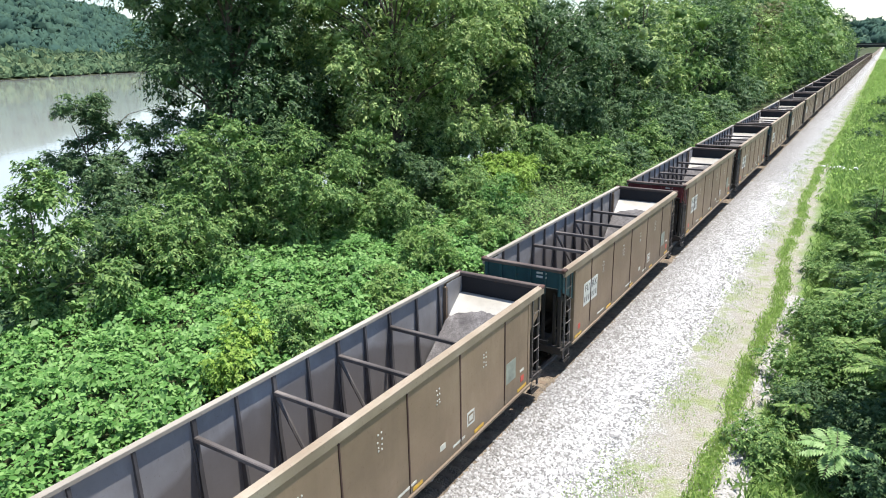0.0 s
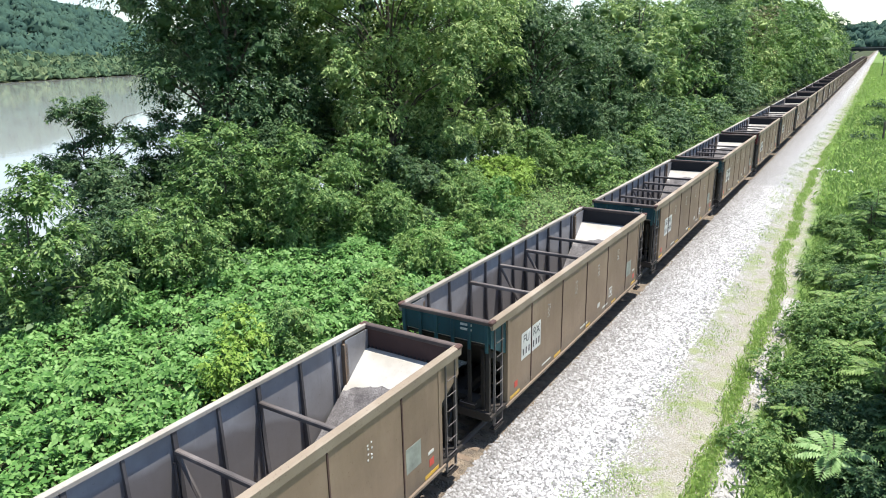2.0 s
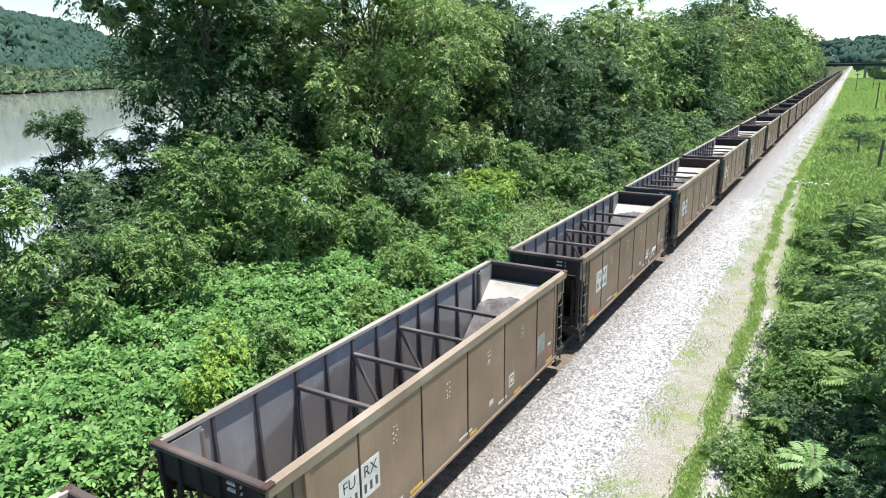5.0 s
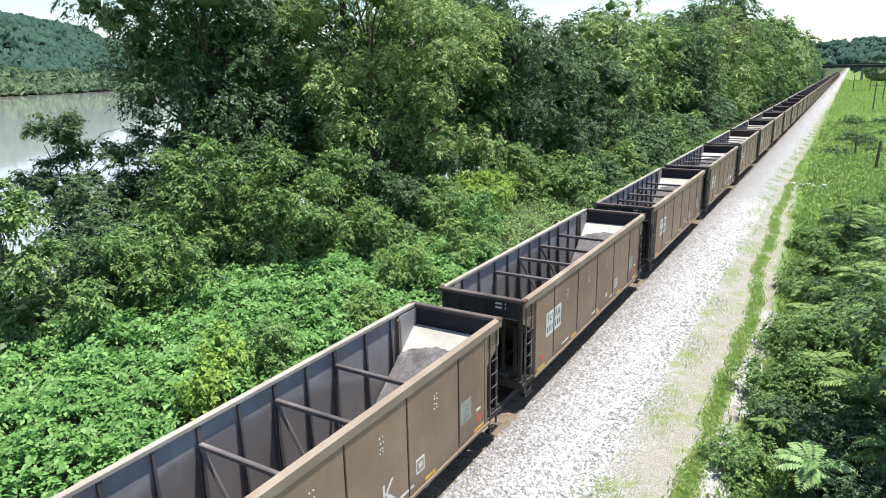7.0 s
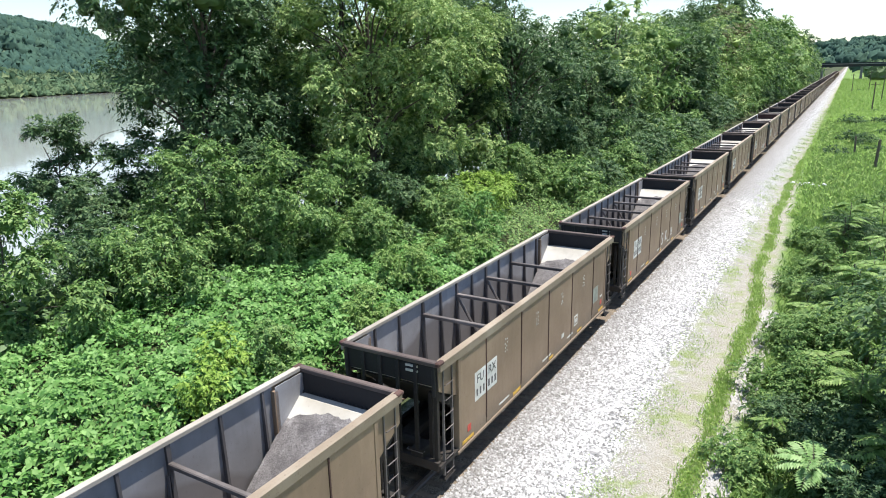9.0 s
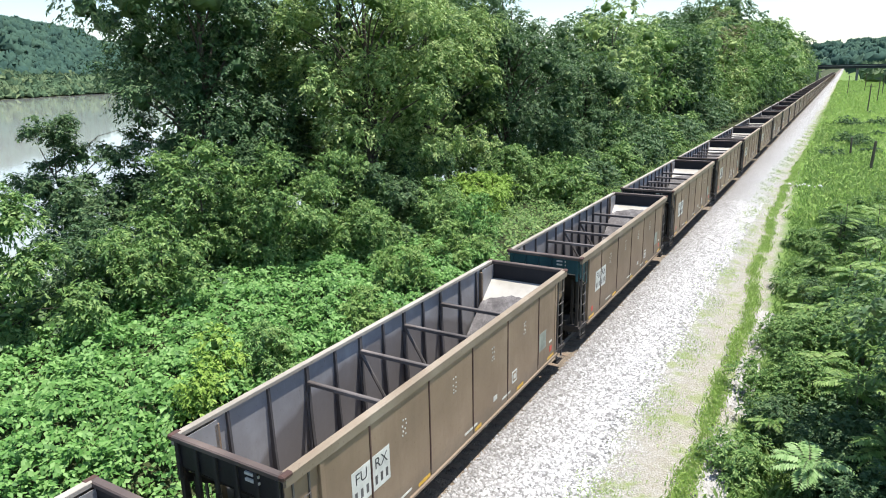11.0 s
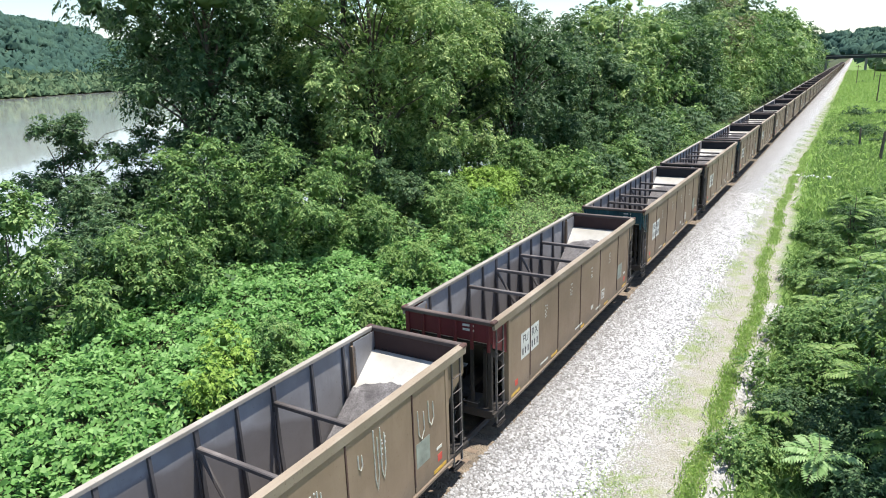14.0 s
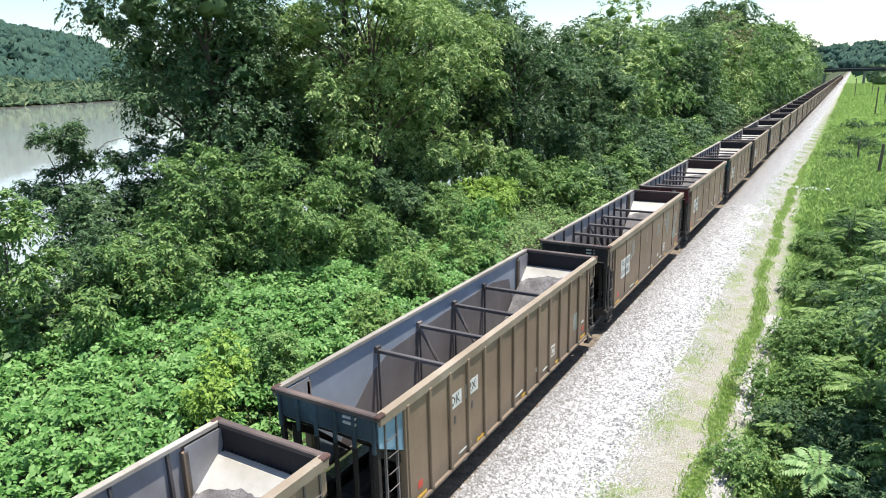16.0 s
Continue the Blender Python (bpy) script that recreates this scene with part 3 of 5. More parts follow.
        for k in range(0 if far or x < 0 else 7):
            z = 0.62 + k * 0.42
            bm = bmesh.new()
            tube(bm, [(x * 1.50, y(0.24), z), (x * 1.56, y(0.27), z), (x * 1.56, y(0.65), z), (x * 1.50, y(0.68), z)], [0.013] * 4, 5)
            part("rung", bm, M["bar"], lad)
        if far:
            continue
        bm = bmesh.new()
        tube(bm, [(x * 0.55, y(0.0), 1.25), (x * 0.55, y(-0.1), 1.25), (x * 1.05, y(-0.1), 1.25), (x * 1.05, y(0.0), 1.25)], [0.012] * 4, 5)
        part("grab_iron", bm, M["bar"], car)
        part("step", boxes((x * 1.36, x * 1.56, y(0.2), y(0.72), 0.42, 0.46)), M["under"], car)
    bm = boxes((-1.5, 1.5, y(-0.06), y(0.10), 0.80, 1.06), (-0.35, 0.35, y(0.1), y(2.4), 0.72, 0.98), bevel=0.01)
    part("end_sill", bm, M["under"], car)
    if far:
        return
    bm = boxes((-0.12, 0.12, y(-0.62), y(0.0), 0.74, 0.98), (-0.2, 0.06, y(-0.72), y(-0.5), 0.70, 1.02), bevel=0.02)
    part("coupler", bm, M["under"], car)
    bm = bmesh.new()
    tube(bm, [(0.25, y(-0.05), 0.82), (0.28, y(-0.3), 0.55), (0.2, y(-0.55), 0.42), (0.1, y(-0.72), 0.5)], [0.03] * 4, 6)
    part("air_hose", bm, M["ink"], car)
    if s < 0:
        part("brake_valve", boxes((0.62, 1.0, y(-0.02), y(0.5), 0.97, 1.28), bevel=0.02), M["under"], car)
        part("brake_cylinder", disc(bmesh.new(), 0.3, y(0.35), 1.22, 0.17, 0.32, "X", 10), M["under"], car)
        part("brake_reservoir", boxes((-1.0, -0.5, y(0.05), y(0.7), 0.97, 1.35), bevel=0.02), M["under"], car)
        part("brake_wheel", disc(bmesh.new(), -0.85, y(-0.06), 1.95, 0.26, 0.015, "Y", 14), M["under"], car)
        for k in (0, 1):
            part("marking", boxes((0.72 - 0.18, 0.72 + 0.18, y(-0.012), y(0.03), 3.60 - k * 0.14, 3.655 - k * 0.14)), M["pale"], wall)


def hopper_car(ribbed=False, far=False):
    """An open-top coal hopper car, 14.7 m long, standing on the rails at the origin."""
    if ribbed:
        car = thing("hopper_car", "tan rib-sided open coal hopper car with faded blue ends", "railway wagon", group="coal train")
    else:
        car = thing("hopper_car", "tan open-top coal hopper car, empty and dusty", "railway wagon", group="coal train")
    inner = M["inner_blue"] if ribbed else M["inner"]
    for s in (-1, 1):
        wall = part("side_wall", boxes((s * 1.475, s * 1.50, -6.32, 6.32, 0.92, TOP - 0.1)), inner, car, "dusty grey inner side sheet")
        if ribbed:
            bm = bmesh.new()
            prism(bm, [(-5.4, 1.0), (-4.6, 1.9), (-3.5, 2.75), (-2.6, 3.05), (0.5, 3.2), (4.2, 3.25), (5.6, 3.0), (5.9, 2.2), (5.9, 1.0)], "x", s * 1.4755, s * 1.469)
            part("dust_film", bm, M["film"], wall, "dark film of coal dust")
            part("side_panel", boxes((s * 1.502, s * 1.525, -6.32, 6.32, 0.92, TOP - 0.16)), M["tan"], wall)
            for i in range(14):
                yy = -6.27 + i * 12.54 / 13
                part("stake", boxes((s * 1.52, s * 1.60, yy - 0.06, yy + 0.06, 0.86, TOP - 0.2), bevel=0.015), M["tan"], wall)
        else:
            for a, b in zip(SEAMS, SEAMS[1:]) if s > 0 else ((SEAMS[0], SEAMS[-1]),):
                part("side_panel", boxes((s * 1.505, s * 1.545, a + 0.022, b - 0.022, 0.93, TOP - 0.27), bevel=0.006), M["tan"], wall)
            for a in SEAMS[1:-1] if s > 0 else ():
                part("seam_post", boxes((s * 1.50, s * 1.565, a - 0.020, a + 0.020, 1.12, TOP - 0.30)), M["rust"], wall)
        for a in (-6.32, 6.32):
            part("edge_post", boxes((s * 1.36, s * 1.565, a - 0.07, a + 0.07, 0.86, TOP - 0.24), bevel=0.01), M["tan"], wall)
        chord = bmesh.new()
        prism(chord, [(s * 1.395, TOP - 0.10), (s * 1.395, TOP - 0.015), (s * 1.41, TOP), (s * 1.54, TOP), (s * 1.585, TOP - 0.03), (s * 1.575, TOP - 0.255), (s * 1.505, TOP - 0.262), (s * 1.47, TOP - 0.10)], "y", -HALF + 0.02, HALF - 0.02)
        part("top_chord", chord, M["tan_rim"] if s > 0 else M["rim_pale"], car, "sun-bleached tan top rail" if s > 0 else "pale grey top rail")
        part("side_sill", boxes((s * 1.44, s * 1.60, -6.5, 6.5, 0.84, 0.93), bevel=0.012), M["tan"], car)
        for a in () if far or s < 0 else ((-2.9, -2.35), (3.0, 3.5), (-6.2, -5.55), (5.6, 6.2), (0.1, 0.5)):
            part("reflector", boxes((s * 1.546, s * 1.552, a[0], a[1], 0.96, 1.06)), M["yellow"], car, "yellow reflector strip")
        # writing on the side that is seen, as stencils
        if s > 0:
            if ribbed:
                plates = ((-4.05, 2.66, "DK"), (-3.12, 2.66, "PX"))
                hi, ww, z0 = 0.42, 0.70, 2.75
            else:
                plates = ((-5.12, 2.35, "FU"), (-4.39, 2.35, "RX"))
                hi, ww, z0 = 0.86, 0.66, 2.36
            for yc, _, word in plates[:2]:
                x = 1.531 if ribbed else 1.548
                pl = part("stencil_plate", boxes((x - 0.004, x + 0.002, yc - ww / 2, yc + ww / 2, z0 - hi / 2, z0 + hi / 2)), M["white"], car, "white stencil panel with black lettering")
                lettering("lettering", word, 0.38, M["ink"], pl, side_face(x + 0.004, yc, z0 + (0.0 if ribbed else 0.19)))
                for k in range(0 if far else 2 if ribbed else 3):
                    yb = yc - 0.2 + k * 0.2
                    zb = z0 - (0.55 if ribbed else 0.2)
                    part("number_bar", boxes((x - 0.002, x + 0.004, yb - 0.045, yb + 0.045, zb - 0.11, zb + 0.11)), M["post"], pl)
            x = 1.531 if ribbed else 1.548
            part("data_plate", boxes((x - 0.004, x + 0.003, 2.62, 3.0, 1.35, 1.75)), M["white"], car, "small white framed data stencil")
            part("number_bar", boxes((x, x + 0.006, 2.67, 2.95, 1.41, 1.69)), M["tan"], car)
            part("number_bar", boxes((x + 0.004, x + 0.008, 2.72, 2.90, 1.47, 1.63)), M["pale"], car)
            for a, b, z, h in () if far else ((1.3, 1.55, 1.42, 0.16), (-0.5, 0.25, 1.16, 0.07), (1.9, 2.5, 1.15, 0.07), (-3.9, -3.2, 1.12, 0.06), (5.75, 6.0, 1.6, 0.08)):
                part("data_stencil", boxes((x - 0.004, x + 0.003, a, b, z - h / 2, z + h / 2)), M["pale"], car)
            part("paint_patch", boxes((x - 0.004, x + 0.002, 4.35 + 0.5, 5.45, 1.55, 2.2)), M["aqua"], car, "pale patch of newer paint")
            for a in () if far else (-5.9, 5.8):
                part("tag", boxes((x - 0.004, x + 0.003, a, a + 0.2, 1.22, 1.42)), M["redtag"], car)
            if not ribbed and not far:
                bm = bmesh.new()
                rr = random.Random(3)
                for c0 in (-3.5, -1.1, 1.2, 3.5):
                    for j in range(8):
                        yy, zz = c0 + 0.12 * (j % 2) + rr.uniform(-0.03, 0.03), 2.7 + 0.13 * (j // 2) + rr.uniform(-0.03, 0.03)
                        box(bm, x, x + 0.012, yy - 0.018, yy + 0.018, zz - 0.018, zz + 0.018)
                tagged(part("rivet_heads", bm, M["white"], car), kind="stuff")
        # inner posts
        if not ribbed:
            for a in POSTS if s < 0 else BARS:
                wide = 0.10 if a in BARS else 0.065
                bm = bmesh.new()
                prism(bm, [(s * 1.475, 1.0), (s * 1.475, TOP - 0.11), (s * 1.41, TOP - 0.11), (s * 1.36, 2.2), (s * 1.28, 1.0)], "y", a - wide / 2, a + wide / 2)
                part("inner_stake", bm, M["post"], wall, "dark inner stake")
            for a in () if far or s > 0 else BARS:
                bm = bmesh.new()
                tube(bm, [(s * 1.42, a - 0.08, 3.1), (s * 1.2, a - 0.26, 1.1)], [0.028, 0.028], 5)
                part("gusset_rod", bm, M["post"], wall)
    for a in BARS:
        bm = boxes((-1.44, 1.44, a - 0.06, a + 0.06, 3.24, 3.36), bevel=0.02)
        part("cross_bar", bm, M["post"] if ribbed else M["bar"], car, "worn steel cross bar")
        if ribbed:
            for s in (-1, 1):
                bm = bmesh.new()
                tube(bm, [(s * 1.40, a, 3.3), (s * 1.40, a, 1.1)], [0.035, 0.035], 6)
                part("hanger_rod", bm, M["post"], car)
                part("bracket", boxes((s * 1.36, s * 1.47, a - 0.1, a + 0.1, 3.26, 3.44)), M["bar"], car)
        if abs(a) < 2:
            for s in (-1, 1):
                bm = bmesh.new()
                tube(bm, [(s * 1.40, a, 3.22), (s * 0.08, a, 1.15)], [0.05, 0.05], 6)
                part("brace", bm, M["bar"], car)
    # hopper bays: sawtooth floor with chutes under it
    bm = bmesh.new()
    prof = [(-4.5, 1.0), (-3.3, 0.62), (-2.25, 1.15), (-1.1, 0.62), (0, 1.15), (1.1, 0.62), (2.25, 1.15), (3.3, 0.62), (4.5, 1.0)]
    prism(bm, prof + [(p, q - 0.05) for p, q in prof[::-1]], "x", -1.42, 1.42)
    part("bay_floor", bm, M["coal"], car, "hopper floor grey with coal dust")
    part("centre_sill", boxes((-0.22, 0.22, -6.9, 6.9, 0.86, 1.18), bevel=0.02), M["under"], car)
    for a in (-3.3, -1.1, 1.1, 3.3):
        for s in (1,) if far else (-1, 1):
            bm = bmesh.new()
            prism(bm, [(s * 0.4, 0.60), (s * 1.42, 0.92), (s * 1.42, 0.84), (s * 1.15, 0.30), (s * 0.4, 0.30)], "y", a - 0.42, a + 0.42)
            part("chute", bm, M["tan"], car, "hopper discharge chute")
    for s in (-1, 1):
        end_piece(car, s, far)
        truck(car, s * 5.35)
    return car


ENDS = {-1: "teal", 0: "teal", 1: "teal", 2: "red", -2: "teal", -3: "black", -4: "black", -5: "black", -6: "black", -7: "black", -8: "teal", -9: "black",
        -10: "teal", -11: "red", -12: "black", -13: "blue", -14: "teal"}
FAR_ENDS = {-2: "rust", -11: "rust", -12: "rust", -14: "black"}


def recolour(car, near_end, far_end):
    """Another paint on the ends of a car."""
    for ob in car.children_recursive:
        kind = ob.name.split(".")[0]
        if kind in ("end_wall", "rib", "corner_plate"):
            at = ob.data.vertices[0].co.y
            paint = near_end if at < 0 else far_end
            # end sheet and ribs take the blue with shade put into its colour
            if paint == "blue" and kind != "corner_plate":
                paint = "blue_shade"
            if kind == "corner_plate" and paint in ("black", "rust"):
                continue
            ob.material_slots[0].link = "OBJECT"
            ob.material_slots[0].material = M[paint]


# the front end of car k stands at START + k * PITCH at the clip's start
START = 18.12
cars = {}
standard = hopper_car()
ribbed = hopper_car(True)
distant = hopper_car(False, True)
for k in range(-15, 36):
    if k == -13:
        cars[k] = ribbed
        ribbed.matrix_basis = pose(0, START + k * PITCH - HALF, 0)
    elif k == 0:
        cars[k] = standard
        standard.matrix_basis = pose(0, START - HALF, 0)
    elif k == 5:
        cars[k] = distant
        distant.matrix_basis = pose(0, START + k * PITCH - HALF, 0)
    else:
        cars[k] = copy_thing(standard if k < 5 else distant, pose(0, START + k * PITCH - HALF, 0))
    choice = random.Random(k + 100)
    near_end = ENDS.get(k, choice.choice(["teal", "black", "black", "black", "teal", "rust"]))
    recolour(cars[k], near_end, FAR_ENDS.get(k, "black"))
    for ob in cars[k].children:
        if ob.name.split(".")[0] == "coal_drift":
            up = {-8: 0.72, -13: 0.6, -1: 0.1, -9: 0.35}.get(k, choice.uniform(0.08, 0.48))
            s = 1 if ob.data.vertices[0].co.y > 0 else -1
            ob.location = (0, s * up * 0.772, up * 0.635)
    if k == -6:
        for word, at_y, tall in (("S", 0.55, 1.0), ("K", 1.45, 0.85)):
            lettering("graffiti_letter", word, tall, M["white"], cars[k], side_face(1.552, at_y, 1.55), "white sprayed letter")
    if k == -3:
        for j in range(6):
            bm = bmesh.new()
            c = 2.65 + j * 0.33
            swirl = [(1.556, c + 0.16 * math.cos(f * 5.0 + j * 1.7), 1.28 + 0.03 * j + 0.2 * math.sin(f * 4.2 + j)) for f in (0, 0.2, 0.4, 0.6, 0.8, 1.0)]
            tube(bm, swirl, [0.024] * 6, 4)
            part("graffiti_stroke", bm, M["white"], cars[k], "white sprayed stroke")
    if k == -12:
        for c, z, w, h in ((1.25, 2.75, 0.09, 0.35), (1.45, 2.8, 0.06, 0.3), (2.75, 2.95, 0.07, 0.2), (3.3, 2.7, 0.07, 0.75), (3.55, 2.75, 0.08, 0.65), (5.1, 2.65, 0.14, 0.4), (5.55, 2.75, 0.12, 0.35), (-3.9, 2.9, 0.16, 0.45), (-3.5, 2.95, 0.1, 0.5)):
            bm = bmesh.new()
            tube(bm, [(1.552, c - w, z + h), (1.552, c - w * 0.8, z - h * 0.6), (1.552, c, z - h), (1.552, c + w, z - h * 0.5), (1.552, c + w * 0.8, z + h * 0.7)], [0.016] * 5, 4)
            part("graffiti_stroke", bm, M["pale"], cars[k], "pale faded sprayed stroke")
    words = {"teal": "weathered teal ends", "black": "black ends", "red": "dark red ends", "rust": "rusty brown ends", "blue": "faded blue ends"}
    if k != -13:
        tagged(cars[k], "tan open-top coal hopper car with " + words[near_end] + ", empty")
# ---- plants ----

def woody(rng, base, top, lean, r0, ends, limbs):
    """A tapered trunk with forks that reach towards some of the crown's clumps."""
    bm = bmesh.new()
    base, top = Vector(base), Vector(top)
    pts = [base.lerp(top, f) + Vector((math.sin(f * 3 + lean), math.cos(f * 2.3 + lean), 0)) * min(0.25, 0.55 * r0) * f for f in (0, 0.2, 0.45, 0.7, 1.0)]
    tube(bm, pts, [r0, r0 * 0.82, r0 * 0.62, r0 * 0.4, r0 * 0.12], 8)
    pick = rng.choice(len(ends), min(limbs, len(ends)), replace=False)
    for i in pick:
        e = Vector(ends[i])
        f = min(0.85, max(0.15, (e.z - base.z) / max(0.1, top.z - base.z) - 0.25))
        a = base.lerp(top, f)
        mid = a.lerp(e, 0.5) + Vector((0, 0, 0.12 * (e - a).length))
        r = r0 * 0.45 * (1 - 0.6 * f)
        tube(bm, [a, mid, e], [r, r * 0.55, r * 0.15], 5)
    return bm


def tree(name, label, x, y, tall, radii, low, leaves, leaf, mat, seed, lobes=30, lobe_r=1.3, trunk_r=0.22, width=0.42, group="riverside trees", lumps=0.3, z0=None, droop=0.55, category="tree", limbs=16, boughs=None, flat=0.8):
    """A tree or bush at its place: tall is its height, low the underside of its crown above the ground;
    boughs, where given, are its leafy masses: offsets, height above datum, radius."""
    rng = np.random.default_rng(seed)
    ob = thing(name, label, category, group=group)
    z = float(height(x, y)) if z0 is None else z0
    ob.location = (x, y, z)
    mid = (tall + low) / 2
    half = np.array([radii[0], radii[1], (tall - low) / 2])
    if boughs:
        c = np.array([(p, q, h - z) for p, q, h, _ in boughs])
        cr = np.array([b[3] for b in boughs])
        tall = float(np.max(c[:, 2] + cr * 0.6))
        d = unit(c - np.array([0, 0, float(np.mean(c[:, 2]))]))
        main, main_r = c, cr * 0.8
        # smaller tufts round each bough roughen its outline
        extra = spread(rng, 10 * len(c), -0.5)
        pick = np.arange(len(extra)) % len(c)
        c = np.concatenate([c, c[pick] + extra * cr[pick][:, None] * np.array([0.85, 0.85, 0.7])])
        d = np.concatenate([d, extra])
        cr = np.concatenate([cr * 0.8, cr[pick] * rng.uniform(0.25, 0.42, len(pick))])
    else:
        c, cr, d = crown_lobes(rng, (0, 0, mid), half, lobes, lobe_r, lumps)
        main, main_r = c, cr
        # smaller tufts round each bough
        extra = spread(rng, 5 * len(c), -0.4)
        pick = np.arange(len(extra)) % len(c)
        c2 = c[pick] + extra * cr[pick][:, None] * np.array([0.9, 0.9, 0.75])
        c, d, cr = np.concatenate([c, c2]), np.concatenate([d, unit(d[pick] + extra)]), np.concatenate([cr, cr[pick] * rng.uniform(0.28, 0.5, len(pick))])
    at, facing, along = sprays(rng, c, cr, d, leaves * (1.12 if leaf < 0.4 else 1.0), leaf, droop, flat=flat)
    size = leaf * rng.uniform(0.65, 1.3, len(at))
    # large added leaves block light and view through each bough and the crown
    fill = max(60, int(len(at) * 0.07))
    idx = rng.choice(len(cr), fill, p=cr ** 2 / np.sum(cr ** 2))
    deep = c[idx] + unit(rng.normal(size=(fill, 3))) * (rng.random((fill, 1)) ** 0.5) * cr[idx][:, None] * 0.55
    if not boughs:
        heart = rng.random(fill) < 0.45
        deep[heart] = (unit(rng.normal(size=(fill, 3))) * (rng.random((fill, 1)) ** 0.5) * 0.66 * half + np.array([0, 0, mid]))[heart]
    at = np.concatenate([at, deep])
    facing = np.concatenate([facing, rng.normal(size=(fill, 3)) + np.array([0.4, -0.4, 0.3])])
    along = np.concatenate([along, rng.normal(size=(fill, 3))])
    size = np.concatenate([size, leaf * rng.uniform(1.4, 2.1, fill)])
    inner = np.outer(main_r, (0.37, 0.37, 0.37 * flat))
    inner_at = main - np.array([0, 0, 0.12]) * main_r[:, None]
    crown = new("crown", leaf_mesh("crown", rng, at, facing, size, mat, width=width, along=along, heart=(inner_at, inner)))
    crown.parent = ob
    lean_to = c[np.argmax(c[:, 2])] if boughs else (0.3, 0.2, 0)
    part("trunk", woody(rng, (0, 0, -0.3), (lean_to[0], lean_to[1], tall * 0.86), seed, trunk_r, main, limbs), M["bark"], ob)
    return ob


# the tall trees that stand between the line and the river
DARK, TALL, FULL = "tall dark-leaved riverside tree, dense and unpruned", "tall light-green tree with drooping leaf clusters", "tall mid-green tree with a full crown"
tree("tree", DARK, -28, 32, 28.0, (7.6, 7.0), 8.0, 28000, 0.30, M["leaf_dark"], 11, lobes=43, lobe_r=2.03, trunk_r=0.4)
tree("tree", DARK, -23.4, 27.8, 21.0, (4.1, 4.4), 0.0, 24000, 0.26, M["leaf_dark"], 12, lobes=40, lobe_r=1.58, trunk_r=0.35)
tree("tree", DARK, -31.5, 38.0, 19.0, (4.6, 4.6), 0.0, 11000, 0.40, M["leaf_dark"], 19, lobes=32, lobe_r=1.80, trunk_r=0.3)
tree("tree", TALL, -17.5, 36, 18.5, (6.0, 6.4), -0.6, 50000, 0.235, M["leaf_tree"], 13, lobes=58, lobe_r=1.50, trunk_r=0.36, limbs=34)
tree("tree", TALL, -19, 46, 20.5, (5.8, 6.5), -0.6, 36000, 0.28, M["leaf_tree"], 14, lobes=50, lobe_r=1.65, trunk_r=0.36, limbs=30)
tree("tree", FULL, -25, 43, 24.5, (7.0, 7.0), -0.5, 18000, 0.36, M["leaf_dark"], 15, lobes=40, lobe_r=2.03, trunk_r=0.4)
tree("tree", FULL, -17, 57, 18.0, (5.4, 5.8), -0.6, 24000, 0.30, M["leaf_dark"], 16, lobes=43, lobe_r=1.65, trunk_r=0.33, limbs=24)
tree("tree", FULL, -25, 60, 24.0, (7.0, 8.0), -0.5, 12000, 0.46, M["leaf_dark"], 17, lobes=32, lobe_r=2.25, trunk_r=0.4)
tree("tree", "leafy tree at the edge of the woods", -13.5, 68, 12.5, (3.8, 4.6), -0.5, 15000, 0.28, M["leaf_dark"], 18, lobes=32, lobe_r=1.42, trunk_r=0.28)

# patterns of tree for the wood along the line, each repeated: fuller near the bridge we stand on, plainer further off
GREEN, DEEP, FRESH = "full-crowned green tree in the wood beside the line", "dark green tree in the wood beside the line", "bright green tree in the wood beside the line"
patterns = [
    tree("tree", GREEN, -15, 82, 17.0, (5.0, 5.4), -1.0, 5600, 0.50, M["leaf_tree"], 21, lobes=32, lobe_r=1.80, trunk_r=0.33, limbs=8),
    tree("tree", DEEP, -20, 92, 20.0, (5.4, 5.4), -1.0, 5600, 0.54, M["leaf_dark"], 22, lobes=32, lobe_r=1.80, trunk_r=0.35, limbs=8),
    tree("tree", FRESH, -13.5, 97, 14.5, (4.4, 4.8), -1.0, 5600, 0.48, M["leaf_shrub"], 23, lobes=32, lobe_r=1.80, trunk_r=0.3, limbs=8),
]
distant_patterns = [
    tree("tree", GREEN, -14.6, 206, 19.0, (5.2, 5.6), -1.5, 2200, 0.95, M["leaf_tree"], 25, lobes=25, lobe_r=2.10, trunk_r=0.33, limbs=6),
    tree("tree", DEEP, -20, 212, 21.0, (5.6, 5.6), -1.5, 2200, 1.00, M["leaf_dark"], 26, lobes=25, lobe_r=2.10, trunk_r=0.35, limbs=6),
    tree("tree", FRESH, -13.5, 217, 16.0, (4.8, 5.0), -1.5, 2200, 0.90, M["leaf_shrub"], 27, lobes=25, lobe_r=2.10, trunk_r=0.3, limbs=6),
]
brown = tree("tree", "tree with browning leaves among green ones", -14.2, 152, 19.5, (4.6, 4.8), -0.5, 6000, 0.55, M["leaf_brown"], 24, lobes=32, lobe_r=1.95, trunk_r=0.3)
place = random.Random(8)
row_y = 70.0
